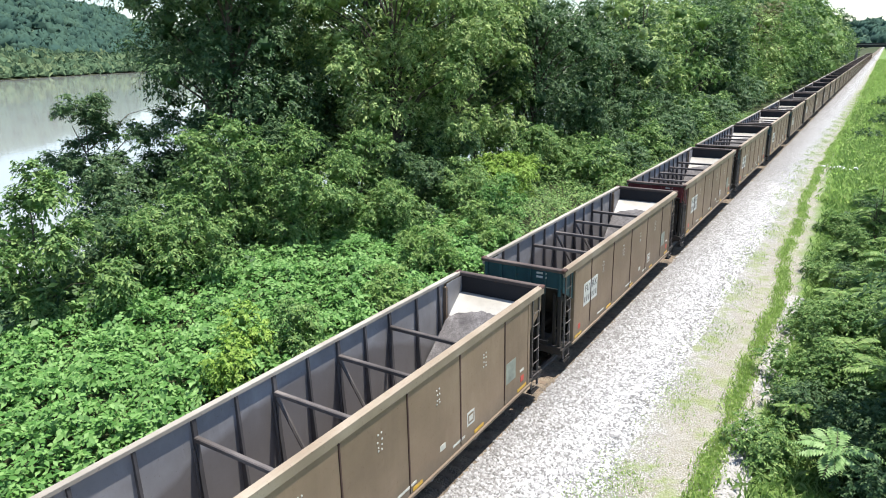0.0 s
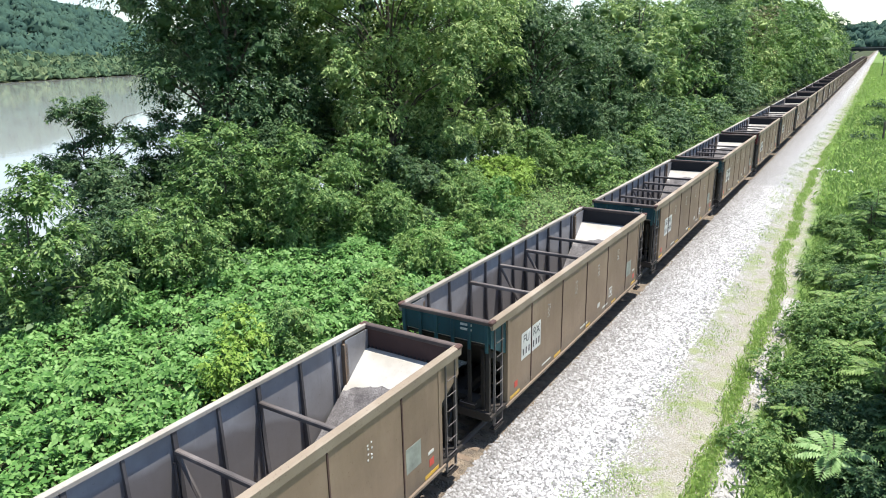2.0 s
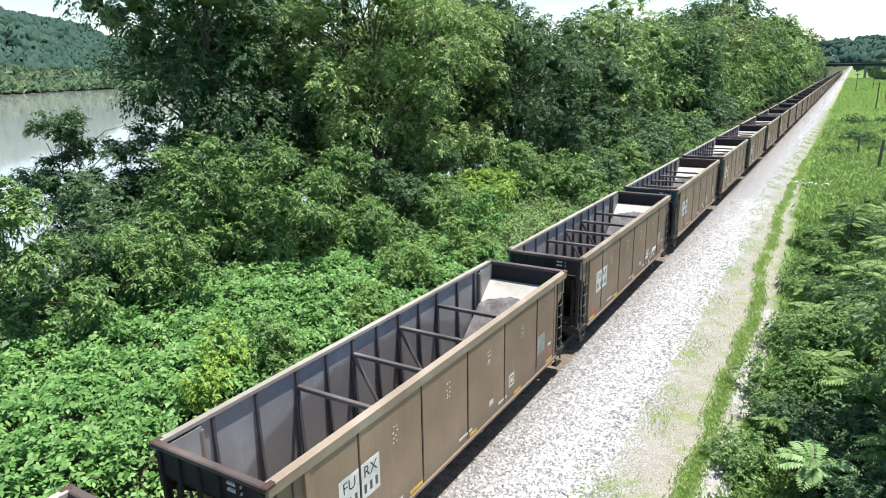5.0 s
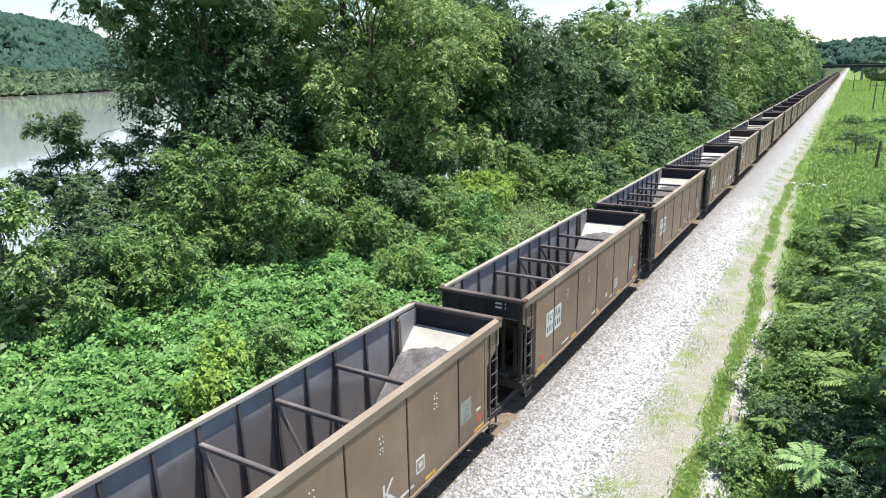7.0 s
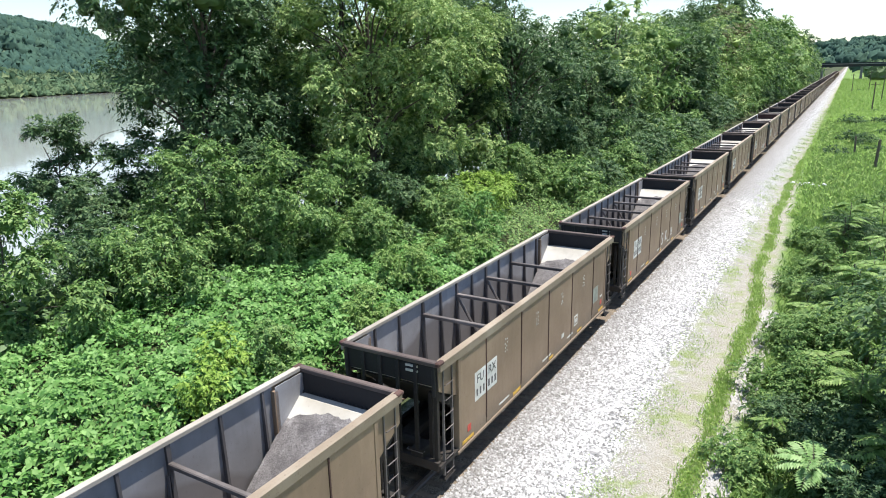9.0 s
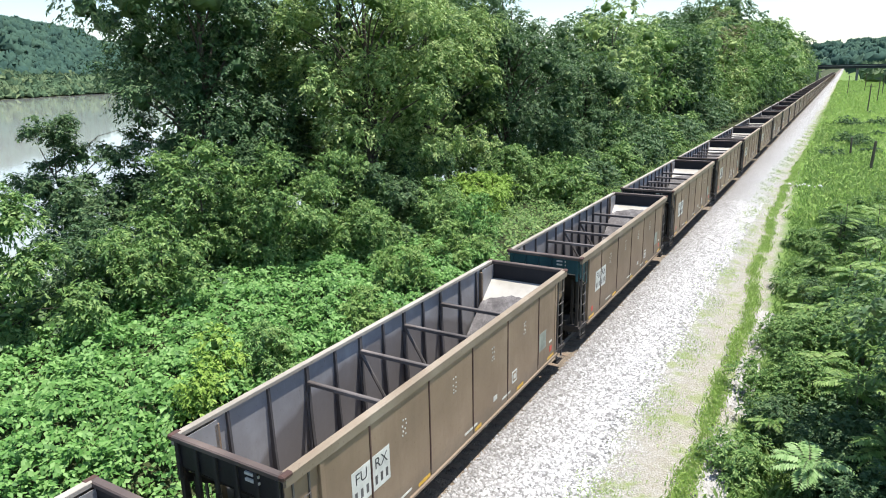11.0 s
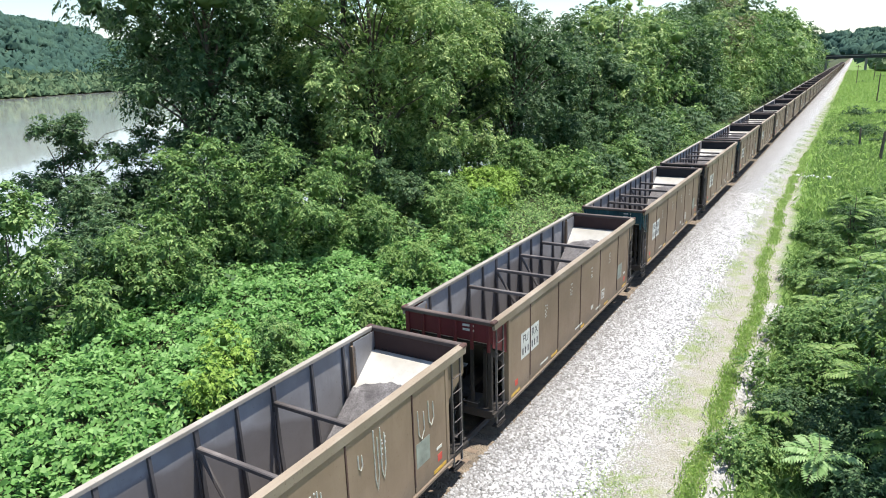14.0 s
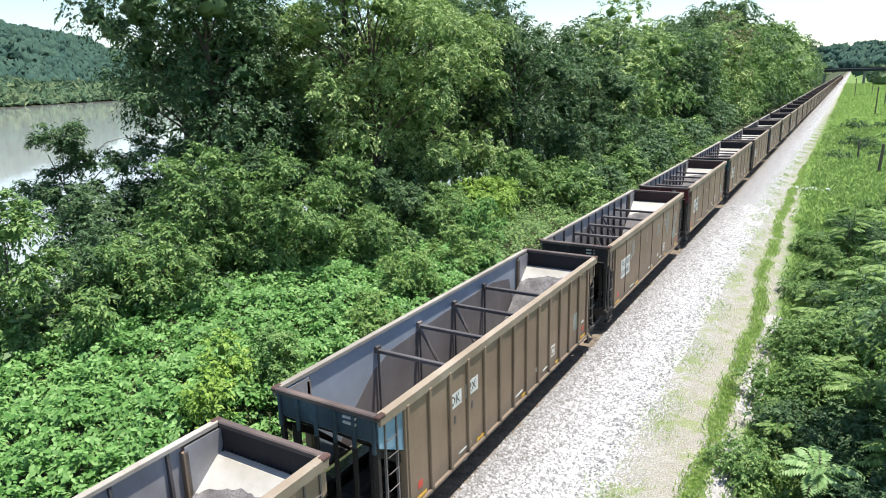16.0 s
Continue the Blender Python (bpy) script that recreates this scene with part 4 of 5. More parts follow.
while row_y < 600:
    gap = 6.3 + row_y * 0.013
    for depth, x in enumerate((-12.6, -20.5, -29)):
        k = place.choice(((0, 2, 2, 1), (0, 1, 1), (1, 1, 0))[depth])
        xx, yy = x + place.uniform(-1.2, 1.2), row_y + place.uniform(-2, 2)
        turn, tallness = place.uniform(0, 360), place.random()
        if depth == 0 and (abs(yy - 152) < 5 or yy < 104) or depth == 1 and yy < 100 or depth == 2 and yy > 150:
            continue
        grown = (0.84 + 0.20 * tallness) * (1.0 if depth == 0 else 1.06) * (1.0 + min(0.24, max(0, (yy - 90) / 420))) * (1.0 if yy < 280 else 1 - 0.30 * (yy - 280) / 300)
        ob = copy_thing((patterns if yy < 200 else distant_patterns)[k], pose(xx, yy, float(height(xx, yy)), 0, 0, turn))
        ob.scale = (grown, grown, grown * (0.95 + 0.15 * tallness))
    row_y += gap

# bushes and small trees in front of the tall ones
B = "bushes below the trees"
bush_rows = (
    # x, y, tall, radii, low, leaves, leaf, material, seed, label
    (-15.5, 20.5, 6.6, (2.0, 2.2), 0.0, 10800, 0.19, "leaf_shrub", 31, "tall rounded bush with light-green leaves"),
    (-13.6, 23.2, 4.6, (2.3, 2.2), 0.0, 10800, 0.18, "leaf_shrub", 32, "broad leafy bush with light-green leaves"),
    (-14.2, 28.0, 6.4, (1.5, 1.6), 0.0, 6480, 0.18, "leaf_shrub", 33, "upright bush with pale young leaves"),
    # leaf_dark rows: shade below the tall trees is put into the colour
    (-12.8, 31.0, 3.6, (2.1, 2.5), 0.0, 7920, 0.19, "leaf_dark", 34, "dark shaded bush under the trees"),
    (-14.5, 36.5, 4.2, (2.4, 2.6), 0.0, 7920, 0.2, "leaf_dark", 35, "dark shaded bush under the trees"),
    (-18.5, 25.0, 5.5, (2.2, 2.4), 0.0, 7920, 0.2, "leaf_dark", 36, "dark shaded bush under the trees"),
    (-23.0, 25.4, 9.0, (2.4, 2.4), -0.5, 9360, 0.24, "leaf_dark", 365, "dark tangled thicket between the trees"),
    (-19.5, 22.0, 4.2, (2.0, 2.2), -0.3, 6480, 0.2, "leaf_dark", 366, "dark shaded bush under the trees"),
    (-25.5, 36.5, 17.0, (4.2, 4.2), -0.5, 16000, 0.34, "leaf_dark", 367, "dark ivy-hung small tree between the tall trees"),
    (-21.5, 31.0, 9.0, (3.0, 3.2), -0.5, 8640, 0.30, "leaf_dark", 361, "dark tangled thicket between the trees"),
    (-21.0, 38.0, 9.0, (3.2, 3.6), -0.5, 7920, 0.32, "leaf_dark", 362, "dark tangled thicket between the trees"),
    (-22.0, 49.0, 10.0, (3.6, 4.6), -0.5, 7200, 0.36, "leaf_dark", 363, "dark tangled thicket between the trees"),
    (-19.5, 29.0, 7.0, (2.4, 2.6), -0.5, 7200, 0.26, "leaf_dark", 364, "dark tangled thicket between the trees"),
    (-15.2, 11.2, 4.6, (2.6, 2.2), 0.0, 10080, 0.2, "leaf_shrub", 37, "leafy bush overlooking the river"),
    (-17.0, 15.6, 3.4, (2.3, 2.0), 0.0, 7920, 0.19, "leaf_dark", 38, "leafy bush overlooking the river"),
    (-13.8, 16.6, 2.8, (2.2, 1.8), 0.0, 7200, 0.18, "leaf_shrub", 39, "low leafy bush beside the vines"),
    (-11.2, 27.2, 2.6, (1.7, 2.0), 0.0, 6480, 0.17, "leaf_shrub", 40, "low leafy bush beside the vines"),
    (-10.6, 33.5, 2.6, (1.6, 2.4), 0.0, 6480, 0.17, "leaf_shrub", 41, "low leafy bush beside the line"),
    (-11.0, 39.5, 3.0, (1.7, 2.4), 0.0, 6480, 0.18, "leaf_lime", 42, "bright green bush beside the line"),
    (-12.2, 45.5, 4.2, (2.0, 2.6), 0.0, 7200, 0.2, "leaf_shrub", 43, "bright green bush beside the line"),
    (-11.4, 52.5, 3.4, (2.0, 2.8), 0.0, 6480, 0.21, "leaf_shrub", 44, "bright green bush beside the line"),
    (-11.8, 60.0, 4.6, (2.1, 3.0), 0.0, 6480, 0.23, "leaf_dark", 45, "dark green bush beside the line"),
    (-12.2, 75.0, 6.0, (2.6, 3.2), 0.0, 6480, 0.26, "leaf_dark", 46, "dark green bush beside the line"),
    (-11.6, 87.0, 4.8, (2.4, 3.4), 0.0, 5760, 0.27, "leaf_shrub", 47, "bright green bush beside the line"),
)
BOUGHS = {
    31: ((-0.78, -0.98, 7.0, 1.07), (-0.11, 0.65, 7.4, 1.07), (1.03, 0.74, 6.5, 1.01), (-0.11, -0.94, 5.85, 1.35), (-1.3, -1.36, 4.8, 1.24), (-0.11, 0.81, 4.5, 1.46), (0.19, -0.88, 3.5, 1.52), (0.37, 1.81, 4.8, 1.13), (-0.5, -1.6, 2.6, 1.5), (0.2, 1.2, 2.4, 1.6)),
    33: ((0.39, 0.33, 6.4, 1.0), (1.08, 1.39, 5.9, 0.9), (-0.16, -0.54, 5.2, 1.2), (0.47, 0.78, 4.3, 1.4), (-0.3, -0.79, 3.4, 1.4), (0.9, 1.37, 2.8, 1.4), (0.18, 0.15, 1.8, 1.6), (1.29, 2.05, 4.6, 1.0)),
}
for x, y, tall, radii, low, leaves, leaf, mat, seed, label in bush_rows:
    tree("bush", label, x, y, tall, radii, low, int(leaves * 1.15), leaf, M[mat], seed, lobes=13, lobe_r=0.82, trunk_r=0.09, group=B, category="bush", limbs=10, lumps=0.4, boughs=BOUGHS.get(seed))

# the hedge-like edge of the wood further along
edge_bushes = [
    tree("bush", "dense green bush at the edge of the wood", -10.6, 68.0, 4.2, (2.4, 3.2), -0.6, 2600, 0.42, M["leaf_shrub"], 48, lobes=18, lobe_r=1.05, trunk_r=0.08, group=B, category="bush", limbs=6),
    tree("bush", "dense dark bush at the edge of the wood", -11.4, 80.0, 4.8, (2.6, 3.4), -0.6, 2600, 0.44, M["leaf_dark"], 49, lobes=18, lobe_r=1.12, trunk_r=0.08, group=B, category="bush", limbs=6),
]
yy = 48.0
while yy < 420:
    xx = -7.4 - min(2.4, max(0, (yy - 60) * 0.03)) + place.uniform(-1.0, 0.5)
    ob = copy_thing(edge_bushes[place.choice((0, 0, 1))], pose(xx, yy, float(height(xx, yy)), 0, 0, place.uniform(-25, 25)))
    f = place.uniform(0.7, 1.3) * (0.62 if yy < 75 else 0.85 if yy < 110 else 1.0)
    ob.scale = (f, f * (1 + yy / 400), f)
    yy += 5.5 + yy * 0.02

# a crooked small tree that leans out over the water
tree("leaning_tree", "small crooked tree leaning over the river", -24.7, 21.7, 9.9, (2.5, 2.5), 2.6, 17000, 0.20, M["leaf_dark"], 51, trunk_r=0.16, limbs=8, flat=0.55, droop=0.35, boughs=(
    (-0.94, -1.62, 8.22, 1.25), (-0.91, -0.35, 6.91, 1.4), (0.84, 0.41, 6.61, 1.0), (-1.64, -2.3, 5.38, 1.45), (-0.04, -1.66, 4.6, 1.7), (-0.2, 2.62, 7.32, 0.9), (0.1, 2.9, 8.41, 0.65), (0.2, 0.9, 4.3, 1.8)))
tree("leaning_tree", "small crooked tree leaning over the river", -23.4, 20.4, 6.8, (2.7, 2.4), 0.0, 11000, 0.2, M["leaf_dark"], 52, lobes=22, lobe_r=1.12, trunk_r=0.14, category="tree", lumps=0.4)

# vines that cover the berm: leaves in low heaps over the ground

def over_ground(count, x0, x1, y0, y1, lift, heap, seed):
    g = np.random.default_rng(seed)
    x, y = g.uniform(x0, x1, count), g.uniform(y0, y1, count)
    h = height(x, y) + heap * (0.5 + 0.33 * bumps(x, y, 1.9, seed) + 0.25 * bumps(x, y, 4.3, seed + 1)) * smooth(-x, 3.4, 4.8)
    at = np.stack([x, y, h - lift * g.random(count) ** 1.6 + 0.05], 1)
    facing = np.stack([g.normal(0.18, 0.42, count), g.normal(-0.1, 0.42, count), np.ones(count)], 1)
    return g, at, facing


g, at, facing = over_ground(15500, -14.5, -3.7, 1.5, 31, 0.5, 0.85, 62)
turn = g.uniform(0, math.tau, len(at))
go = unit(np.stack([np.cos(turn), np.sin(turn), g.normal(0.25, 0.3, len(at))], 1))
lat = unit(np.cross(go, facing))
ats, faces, ways = [], [], []
for j in range(6):
    f, sign = (j + 0.6) / 6, 1 if j % 2 else -1
    w = unit(go * 0.55 + lat * sign * 0.7 + np.array([0, 0, -0.35 - 0.35 * f]) + g.normal(size=go.shape) * 0.22)
    ats.append(at + go * 0.5 * f - np.array([0, 0, 0.22 * f * f]) + w * 0.08)
    ways.append(w)
    faces.append(facing + g.normal(size=go.shape) * 0.25)
at, facing, along = np.concatenate(ats), np.concatenate(faces), np.concatenate(ways)
vines = new("vines", leaf_mesh("vines", g, at, facing, 0.185 * g.uniform(0.6, 1.4, len(at)), M["leaf_vine"], width=0.62, along=along))
tagged(vines, "thick carpet of bright green vine leaves", "vines", kind="stuff")
g, at, facing = over_ground(60000, -12, -3.9, 29, 110, 0.9, 1.0, 64)
verge = new("undergrowth", leaf_mesh("undergrowth", g, at, facing, 0.2 * g.uniform(0.6, 1.4, len(at)), M["leaf_shrub"], width=0.55, droop=0.6))
tagged(verge, "tangled green undergrowth along the line", "undergrowth", kind="stuff")
# the bank's shade is put into this undergrowth's leaf colour
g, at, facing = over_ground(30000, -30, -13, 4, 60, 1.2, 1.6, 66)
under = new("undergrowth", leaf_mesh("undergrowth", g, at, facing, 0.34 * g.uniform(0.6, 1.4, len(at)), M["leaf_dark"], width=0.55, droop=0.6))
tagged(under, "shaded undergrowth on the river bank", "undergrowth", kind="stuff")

# lighter saplings that stand out of the vines
for x, y, tall, r, mat, seed, label in (
    (-6.3, 13.0, 1.9, 0.42, "leaf_lime", 71, "yellow-green sapling among the vines"),
    (-5.4, 11.4, 1.2, 0.36, "leaf_lime", 72, "yellow-green sapling among the vines"),
    (-5.3, 14.4, 1.6, 0.9, "leaf_shrub", 73, "grey-green feathery weed beside the line"),
    (-5.6, 19.4, 1.7, 0.9, "leaf_sumac", 74, "leafy weed beside the line"),
    (-6.4, 23.5, 2.0, 1.1, "leaf_sumac", 75, "leafy weed beside the line"),
    (-6.6, 28.5, 2.4, 1.2, "leaf_sumac", 76, "leafy weed beside the line"),
    (-7.5, 33.0, 2.4, 1.3, "leaf_vine", 77, "leafy weed beside the line"),
):
    tree("sapling", label, x, y, tall, (r, r), 0.0, int(2600 * r), 0.15, M[mat], seed, lobes=8, lobe_r=0.45, trunk_r=0.025, group="saplings beside the line", category="sapling", limbs=8, lumps=0.4)


# sumac: long fronds of paired leaflets round a bare stem
def sumac(x, y, tall, fronds, length, seed, z=None, mat="leaf_sumac", stem=0.03):
    g = np.random.default_rng(seed)
    ob = thing("sumac_bush", "green sumac bush with long feathery fronds", "bush", group="sumac beside the track")
    ob.location = (x, y, float(height(x, y)) if z is None else z)
    bm = bmesh.new()
    tops = []
    for b in range(max(1, fronds // 9)):
        a = g.uniform(0, math.tau)
        e = Vector((math.cos(a), math.sin(a), 0)) * (0.0 if b == 0 else g.uniform(0.25, 0.6) * tall * 0.35) + Vector((0, 0, tall * (1 if b == 0 else g.uniform(0.55, 0.95))))
        tube(bm, [(0, 0, -0.1), e * 0.5 + Vector((0.05, 0.02, 0)), e], [stem, stem * 0.7, stem * 0.45], 6)
        tops.append(e)
    at, facing, along, size = [], [], [], []
    for i in range(fronds):
        top = tops[i % len(tops)]
        a = i * 2.399 + g.uniform(-0.3, 0.3)
        up = g.uniform(0.3, 1.0) if i >= 3 else 1.3
        ln = length * g.uniform(0.7, 1.15)
        out = Vector((math.cos(a), math.sin(a), 0))
        start = top - Vector((0, 0, g.uniform(0, 0.35) * tall * 0.5))
        p = [start + out * (f * ln) + Vector((0, 0, ln * (up * f - (0.35 + up * 0.55) * f * f))) for f in np.linspace(0, 1, 15)]
        tube(bm, [p[0], p[5], p[10], p[14]], [0.008, 0.006, 0.004, 0.002], 4)
        for j in range(1, 15):
            d = (p[j] - p[j - 1]).normalized()
            lat = d.cross(Vector((0, 0, 1))).normalized()
            n_up = lat.cross(d)
            span = ln * 0.27 * math.sin(math.pi * (0.12 + 0.83 * j / 14)) + 0.02
            for sgn in (-1, 1):
                w = (lat * sgn * 0.95 + d * 0.42 - Vector((0, 0, 0.22))).normalized()
                at.append(p[j] + w * span * 0.5), along.append(w), facing.append(n_up + lat * sgn * 0.25), size.append(span)
    part("stem", bm, M["bark"], ob)
    me = leaf_mesh("fronds", g, np.array(at), np.array(facing) + g.normal(size=(len(at), 3)) * 0.1, np.array(size), M[mat], width=0.42, along=np.array(along))
    fr = new("fronds", me)
    fr.parent = ob
    return ob


sumac(9.85, 18.0, 1.3, 17, 0.95, 81, mat="leaf_star")
for i, (x, y, tall, fronds, length) in enumerate((
    (10.6, 31.5, 3.3, 60, 1.05), (9.6, 27.6, 2.0, 54, 0.95), (9.9, 24.2, 1.9, 48, 0.95), (11.2, 26.5, 2.7, 60, 1.05), (10.9, 21.8, 2.2, 48, 1.0),
    (11.6, 19.3, 1.7, 40, 1.0), (10.4, 41.5, 4.0, 72, 1.1), (11.9, 37.0, 3.3, 60, 1.05), (9.0, 34.5, 1.3, 36, 0.8), (12.2, 47.0, 3.0, 54, 1.0),
    (10.2, 13.6, 1.0, 24, 0.9), (8.7, 20.6, 0.9, 22, 0.65), (10.3, 29.4, 2.3, 54, 1.0), (11.4, 33.4, 2.9, 60, 1.0), (12.2, 23.8, 2.4, 50, 1.0), (9.7, 37.6, 1.8, 44, 0.9), (12.6, 29.0, 2.8, 54, 1.05), (9.3, 30.6, 1.4, 40, 0.85),
)):
    sumac(x, y, tall, int(fronds * 0.6), length, 82 + i, stem=0.045 if tall > 3 else 0.03)
R = "low bushes beside the track"
# leaf_dark bushes between y 16 and 23 carry shade in their colour
for x, y, tall, rad, leaves, mat, seed in (
    (8.9, 45.8, 1.5, (1.25, 1.5), 6500, "leaf_shrub", 94), (10.4, 47.5, 2.0, (1.6, 1.6), 8000, "leaf_dark", 95), (11.4, 33.8, 1.9, (1.4, 1.6), 8000, "leaf_shrub", 96),
    (8.7, 29.2, 1.0, (0.8, 1.1), 4500, "leaf_shrub", 97), (8.5, 36.8, 0.9, (0.8, 1.2), 4000, "leaf_shrub", 98), (8.7, 23.6, 0.9, (0.75, 1.0), 4500, "leaf_shrub", 99),
    (8.2, 18.8, 0.6, (0.6, 0.9), 3500, "leaf_shrub", 100), (10.2, 18.9, 0.9, (0.9, 0.8), 4500, "leaf_dark", 101), (9.1, 40.5, 0.9, (0.9, 1.4), 4000, "leaf_shrub", 102),
    (11.8, 23.4, 1.6, (1.1, 1.2), 6000, "leaf_dark", 103), (12.9, 29.8, 2.2, (1.3, 1.5), 6000, "leaf_dark", 104), (10.9, 54.0, 1.3, (1.5, 2.2), 5000, "leaf_shrub", 105),
    (10.3, 27.0, 2.2, (1.2, 1.5), 9000, "leaf_shrub", 136), (11.2, 30.6, 2.8, (1.3, 1.5), 9000, "leaf_shrub", 137), (10.2, 23.2, 1.8, (1.1, 1.2), 8000, "leaf_shrub", 138), (10.6, 37.5, 2.6, (1.5, 1.8), 9000, "leaf_shrub", 139), (11.0, 42.5, 3.0, (1.5, 1.8), 8000, "leaf_dark", 140),
    (10.6, 20.6, 1.5, (1.2, 1.2), 7000, "leaf_dark", 126), (9.3, 25.4, 1.5, (1.0, 1.4), 7000, "leaf_shrub", 127), (10.2, 33.0, 1.9, (1.3, 1.6), 8000, "leaf_dark", 128), (9.2, 21.6, 1.0, (0.8, 0.9), 5000, "leaf_dark", 129),
    (10.9, 16.2, 0.9, (0.9, 0.9), 5000, "leaf_dark", 106), (11.6, 17.6, 1.5, (1.0, 1.1), 6000, "leaf_dark", 109), (12.2, 20.8, 1.9, (1.1, 1.2), 6500, "leaf_dark", 110), (13.2, 62, 1.4, (1.5, 2.0), 4000, "leaf_shrub", 107), (12.4, 112, 1.6, (1.6, 2.6), 3500, "leaf_dark", 108),
):
    tree("bush", "low green bush beside the track", x, y, tall, rad, 0.0, leaves, 0.12, M[mat], seed, lobes=12, lobe_r=0.51, trunk_r=0.03, group=R, category="bush", limbs=6, lumps=0.4)


meadow_bush = tree("bush", "dark low bush in the meadow", 11.0, 150, 1.3, (1.6, 2.2), -0.2, 700, 0.36, M["leaf_dark"], 119, lobes=9, lobe_r=0.68, trunk_r=0.03, group=R, category="bush", limbs=4)
for i in range(15):
    yy = 95 + 260 * place.random() ** 1.3
    xx = 9.0 + place.random() * (6 + yy * 0.05)
    f = place.uniform(0.4, 0.85)
    ob = copy_thing(meadow_bush, pose(xx, yy, float(height(xx, yy)), 0, 0, place.uniform(0, 360)))
    ob.scale = (f, f, f * place.uniform(0.6, 1.1))


# an unseen tree added to the side of the track, so its shade falls on the sumac
tree("tree", "leafy tree out of view, added to shade the sumac beside the track", 13.4, 20.5, 7.6, (1.9, 3.0), 3.2, 7000, 0.22, M["leaf_dark"], 118, lobes=18, lobe_r=1.12, trunk_r=0.12, group=R)


# grass: blades in a strip beside the track and over the meadow
def blades(name, label, count, x0, x1, y0, y1, long, seed, skew=1.0, mat="grass", patchy=0.0, way=None, sigma=0.26):
    g = np.random.default_rng(seed)
    x = g.uniform(x0, x1, count)
    y = y0 + (y1 - y0) * g.random(count) ** skew
    x = x + 0.10 * np.sin(y * 0.43) + 0.06 * np.sin(y * 1.7) + g.normal(0, sigma, count)
    x = x + np.interp(y, [p for p, q in way], [q for p, q in way]) if way else x - 0.9 * smooth(y, 35, 90)
    ok = bumps(x, y, 1.3, seed) + g.normal(0, 0.5, count) > patchy
    x, y = x[ok], y[ok]
    ln = long * g.uniform(0.5, 1.3, len(x)) * (1 + y * 0.004)
    at = np.stack([x, y, height(x, y) + ln * 0.42], 1)
    along = np.stack([g.normal(0, 0.45, len(x)), g.normal(0, 0.45, len(x)), np.ones(len(x))], 1)
    facing = np.stack([g.normal(size=len(x)), g.normal(size=len(x)), g.normal(0.3, 0.3, len(x))], 1)
    ob = new(name, leaf_mesh(name, g, at, facing, ln, M[mat], width=0.2, along=along))
    return tagged(ob, label, "grass", kind="stuff")


STRIP = ((11, 6.75), (17, 6.95), (22, 6.95), (28, 7.0), (33, 6.85), (40, 6.45), (60, 5.9), (83, 6.0), (125, 6.9), (200, 7.4))
DRY = ((11, 4.7), (16, 5.05), (22, 5.4), (28, 5.45), (36, 4.95), (43, 5.05), (55, 4.6), (70, 4.5), (83, 4.7), (125, 5.4), (200, 6.0))
blades("grass", "bright green grass strip beside the gravel", 32000, -0.22, 0.22, 11, 200, 0.2, 111, 1.7, patchy=-0.9, way=STRIP, sigma=0.13)
blades("grass", "sparse dry grass in the sandy gravel", 30000, -0.55, 0.55, 11, 200, 0.10, 112, 2.0, patchy=0.0, way=DRY, sigma=0.3)
blades("grass", "rough meadow grass and weeds", 60000, 7.8, 15.5, 12, 150, 0.36, 113, 1.3, "weeds", patchy=-1.2)
blades("grass", "rough meadow grass and weeds", 50000, 7.3, 30, 55, 520, 0.55, 114, 1.5, patchy=-1.2)


# far woods on the other bank and on the hills
def far_crowns(name, label, spots, seed, mat="far_wood"):
    """Crumpled leafy crowns, each a ragged dome of many tufts."""
    g = np.random.default_rng(seed)
    rings, sides = 7, 13
    verts, tris = [], []
    k = np.arange(sides)
    cell = []
    for i in range(rings - 1):
        a0, a1, b0, b1 = i * sides + k, i * sides + (k + 1) % sides, (i + 1) * sides + k, (i + 1) * sides + (k + 1) % sides
        cell += [np.stack([a0, a1, b1], 1), np.stack([a0, b1, b0], 1)]
    cell = np.concatenate(cell)
    for i, (x, y, r) in enumerate(spots):
        e = np.linspace(-0.35, 1.5, rings)[:, None] + g.normal(0, 0.09, (rings, sides))
        a = k[None] * math.tau / sides + g.normal(0, 0.14, (rings, sides)) + g.uniform(0, 6)
        rad = r * (1 + 0.13 * np.sin(a * 3 + g.uniform(0, 6)) + g.normal(0, 0.17, (rings, sides)))
        z = float(height(x, y)) + r * 0.55
        verts.append(np.stack([x + rad * np.cos(e) * np.cos(a), y + rad * np.cos(e) * np.sin(a), z + rad * 1.1 * np.sin(e)], 2).reshape(-1, 3))
        tris.append(cell + i * rings * sides)
    me = tri_mesh(name, np.concatenate(verts), np.concatenate(tris), M[mat])
    me.polygons.foreach_set("use_smooth", np.full(len(me.polygons), mat == "hill_wood"))
    ob = new(name, me)
    return tagged(ob, label, "woods", kind="stuff")


g = np.random.default_rng(121)
spots, upper = [], []
for i in range(1100):
    y = g.uniform(280, 720)
    back = 150 * g.random() ** 1.5
    spots.append((float(far_shore(y)) - 4 - back, y, g.uniform(3.5, 7) + (4 if back > 30 else 0)))
for i in range(1000):
    y = g.uniform(260, 900)
    upper.append((float(far_shore(y)) - 130 - 480 * g.random(), y, g.uniform(9, 14)))
far_crowns("far_woods", "green woods on the far river bank", spots, 122)
far_crowns("far_woods", "woods on the far hillside, tinted blue for haze", upper, 124, "hill_wood")
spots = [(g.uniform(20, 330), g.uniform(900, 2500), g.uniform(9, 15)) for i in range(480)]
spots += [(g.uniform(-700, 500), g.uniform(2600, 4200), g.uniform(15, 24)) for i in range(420)]
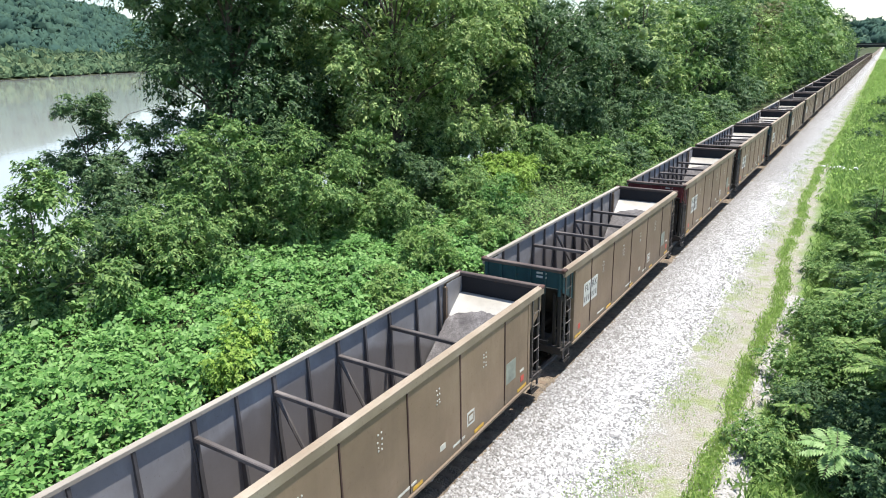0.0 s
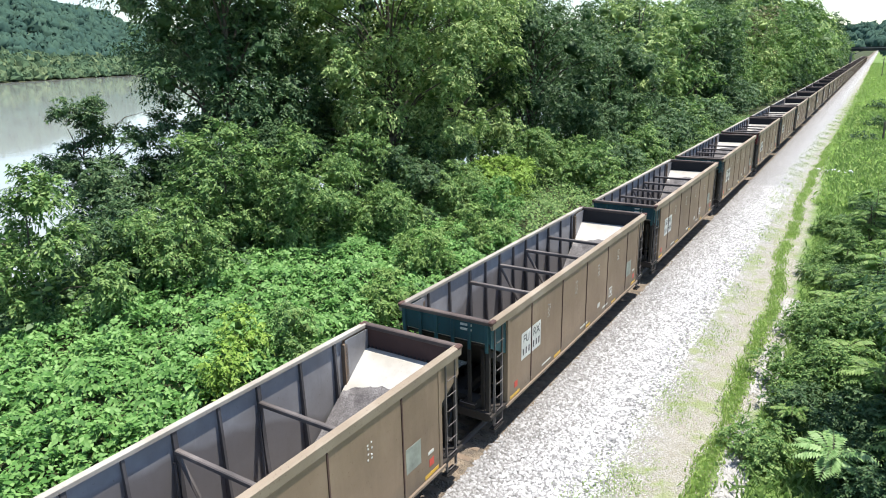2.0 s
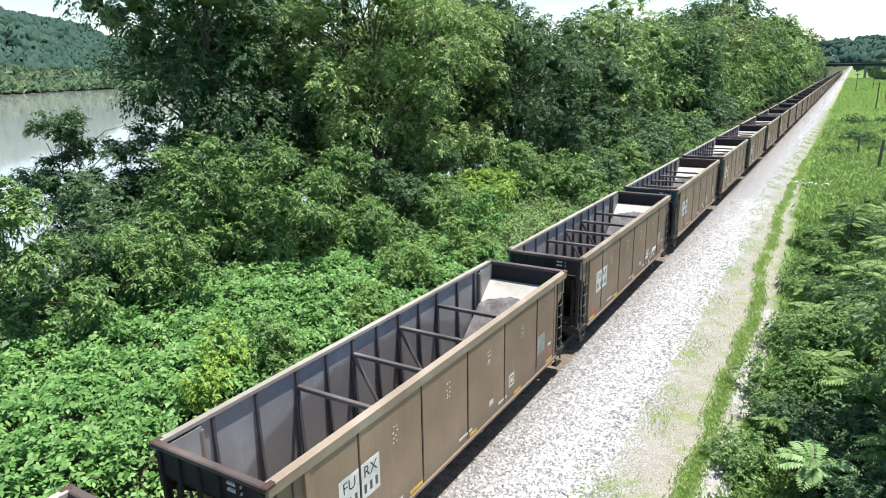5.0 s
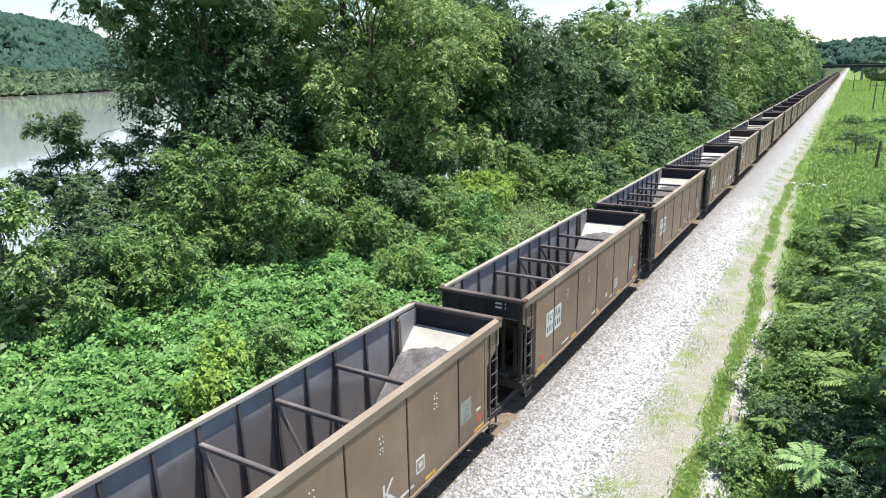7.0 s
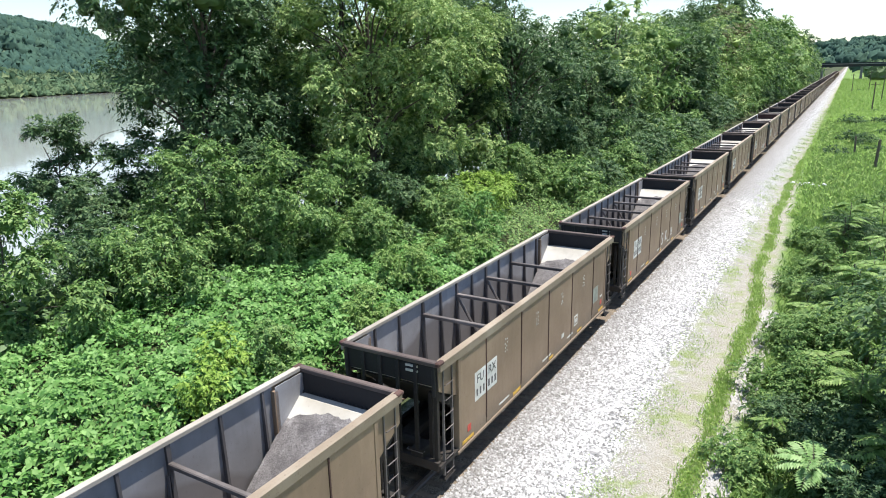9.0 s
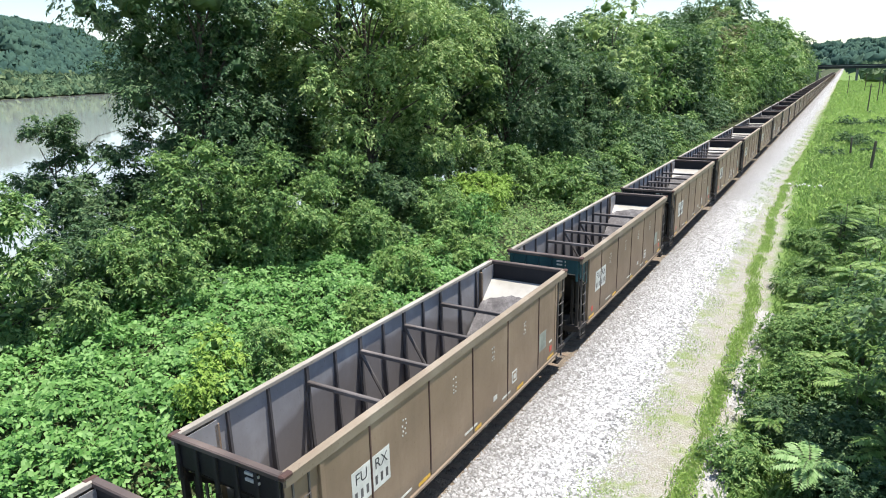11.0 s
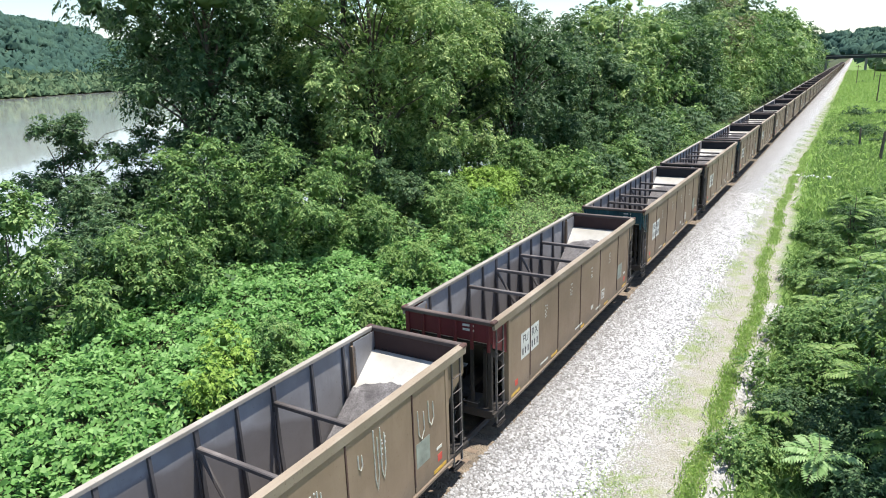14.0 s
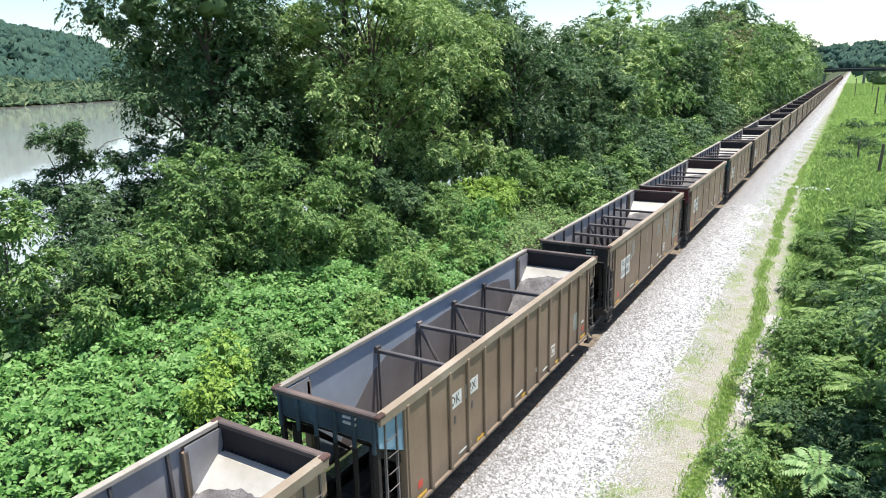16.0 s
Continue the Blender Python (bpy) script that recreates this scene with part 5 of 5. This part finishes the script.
far_crowns("far_woods", "woods on the hills ahead, tinted blue for haze", spots, 123, "hill_wood")
spots = [(g.uniform(24, 90), g.uniform(430, 900), g.uniform(4, 8)) for i in range(110)]
far_crowns("far_woods", "green trees beside the far road bridge", spots, 125)
# ---- bridge, posts, poles, stones ----
bridge = thing("road_bridge", "dark girder road bridge across the line far ahead", "bridge")
BY = 520.0
part("girder", boxes((-60, 42, BY, BY + 0.8, 8.3, 9.9), (-60, 42, BY + 7, BY + 7.8, 8.3, 9.9)), M["girder"], bridge)
part("deck", boxes((-60, 42, BY - 0.5, BY + 8.5, 9.9, 10.3)), M["concrete"], bridge)
part("parapet", boxes((-60, 42, BY - 0.5, BY - 0.2, 10.3, 10.9)), M["girder"], bridge)
for x in (-14, -6.5, 16):
    part("pier", boxes((x - 0.7, x + 0.7, BY + 1, BY + 6.8, -0.5, 8.3), bevel=0.1), M["concrete"], bridge, "concrete pier")


def post(name, label, x, y, tall, r, group, lean=0.0):
    ob = thing(name, label, "post", group=group)
    ob.matrix_basis = pose(x, y, float(height(x, y)) - 0.2, 0, lean, 0)
    bm = bmesh.new()
    tube(bm, [(0, 0, 0), (0.02, 0, tall * 0.5), (0, 0.02, tall)], [r, r * 0.93, r * 0.85], 8)
    part("shaft", bm, M["pole"], ob)
    return ob


post("fence_post", "old leaning wooden fence post in the meadow", 13.0, 86.0, 3.4, 0.17, "old posts", 3)
post("fence_post", "old wooden fence post in the meadow", 11.2, 99.5, 2.5, 0.13, "old posts", -2)
post("fence_post", "old wooden fence post in the meadow", 16.6, 128.0, 2.8, 0.14, "old posts", 2)
for x, y, tall in ((11.0, 300, 7.5), (15.0, 190, 7.0), (18.5, 240, 8.0), (17.0, 330, 8.0), (22.0, 300, 8.5)):
    ob = post("utility_pole", "grey wooden line pole standing in the meadow", x, y, tall, 0.15, "line poles", random.uniform(-1, 1))
    part("crossarm", boxes((-0.9, 0.9, -0.06, 0.06, tall - 0.6, tall - 0.48)), M["pole"], ob)

# broken concrete in the grass
rubble = thing("rubble_heap", "small heap of broken pale concrete in the grass", "rubble")
rubble.location = (7.3, 70.6, float(height(7.3, 70.6)))
rr = random.Random(4)


def chunk(size, rand):
    bm = bmesh.new()
    bmesh.ops.create_icosphere(bm, subdivisions=1, radius=1)
    for v in bm.verts:
        v.co *= rand.uniform(0.65, 1.15)
        v.co = Vector((v.co.x * size, v.co.y * size * 0.8, v.co.z * size * 0.55))
    return bm


for i in range(16):
    ob = part("chunk", chunk(rr.uniform(0.12, 0.34), rr), M["stone"], rubble)
    ob.location = (rr.gauss(0, 0.7), rr.gauss(0, 0.5), 0.12)
    ob.rotation_euler = (rr.uniform(-0.5, 0.5), rr.uniform(-0.5, 0.5), rr.uniform(0, 6))


# loose ballast stones on the shoulder
def stones(name, label, count, x0, x1, y0, y1, size, seed, skew=1.6, patchy=-9.0, mat="stone"):
    g = np.random.default_rng(seed)
    base = unit(np.array([[1, 0, 0], [-1, 0, 0], [0, 1, 0], [0, -1, 0], [0, 0, 1], [0, 0, -1.0]]))
    faces = np.array([[0, 2, 4], [2, 1, 4], [1, 3, 4], [3, 0, 4]])
    x, y = g.uniform(x0, x1, count), y0 + (y1 - y0) * g.random(count) ** skew
    ok = bumps(x, y, 1.1, 4) + g.normal(0, 0.35, count) > patchy
    x, y = x[ok], y[ok]
    count = len(x)
    s = size * g.uniform(0.5, 1.3, count)
    v = base[None] * g.uniform(0.55, 1.2, (count, 6, 1)) + g.normal(0, 0.16, (count, 6, 3))
    a = g.uniform(0, math.tau, count)
    c, sn = np.cos(a)[:, None], np.sin(a)[:, None]
    vx, vy = v[:, :, 0] * c - v[:, :, 1] * sn, v[:, :, 0] * sn + v[:, :, 1] * c
    verts = np.stack([vx * s[:, None] + x[:, None], vy * s[:, None] + y[:, None], v[:, :, 2] * s[:, None] * 0.75 + (height(x, y) + s * 0.15)[:, None]], 2).reshape(-1, 3)
    tris = (np.arange(count)[:, None, None] * 6 + faces[None]).reshape(-1, 3)
    ob = new(name, tri_mesh(name, verts, tris, M[mat]))
    return tagged(ob, label, "gravel", kind="stuff")


stones("ballast_stones", "loose pale limestone ballast beside the rails", 40000, 1.5, 4.9, 9, 60, 0.056, 131)
stones("ballast_stones", "pale stones showing through the weeds", 7000, 7.25, 8.0, 14.5, 33, 0.06, 132, 1.0, -0.2, "rubble")


# how far the train has gone: steady, easing off a little towards the end
GONE = [(0.0, 0.0), (1.5, 20.95), (3.5, 48.45), (5.0, 69.09), (7.0, 96.62), (9.1, 125.45), (11.4, 156.87), (12.5, 171.93), (13.4, 184.07), (14.5, 199.08), (15.2, 208.57), (16.0, 219.50)]


def motions():
    for k, car in cars.items():
        y = START + k * PITCH - HALF
        walk(car, [(t, pose(0, y + d, 0)) for t, d in GONE])
    # the wheels of the cars that pass near the bridge roll on the rails
    ticks = [i / FPS for i in range(int(16 * FPS) + 1)]
    gone = np.interp(ticks, [t for t, d in GONE], [d for t, d in GONE])
    for k in range(-14, 3):
        for ob in cars[k].children_recursive:
            if ob.name.split(".")[0] == "wheelset":
                x, y, z = ob.location
                walk(ob, [(t, pose(x, y, z, -math.degrees(d / 0.42), 0, 0)) for t, d in zip(ticks, gone)])


motions()
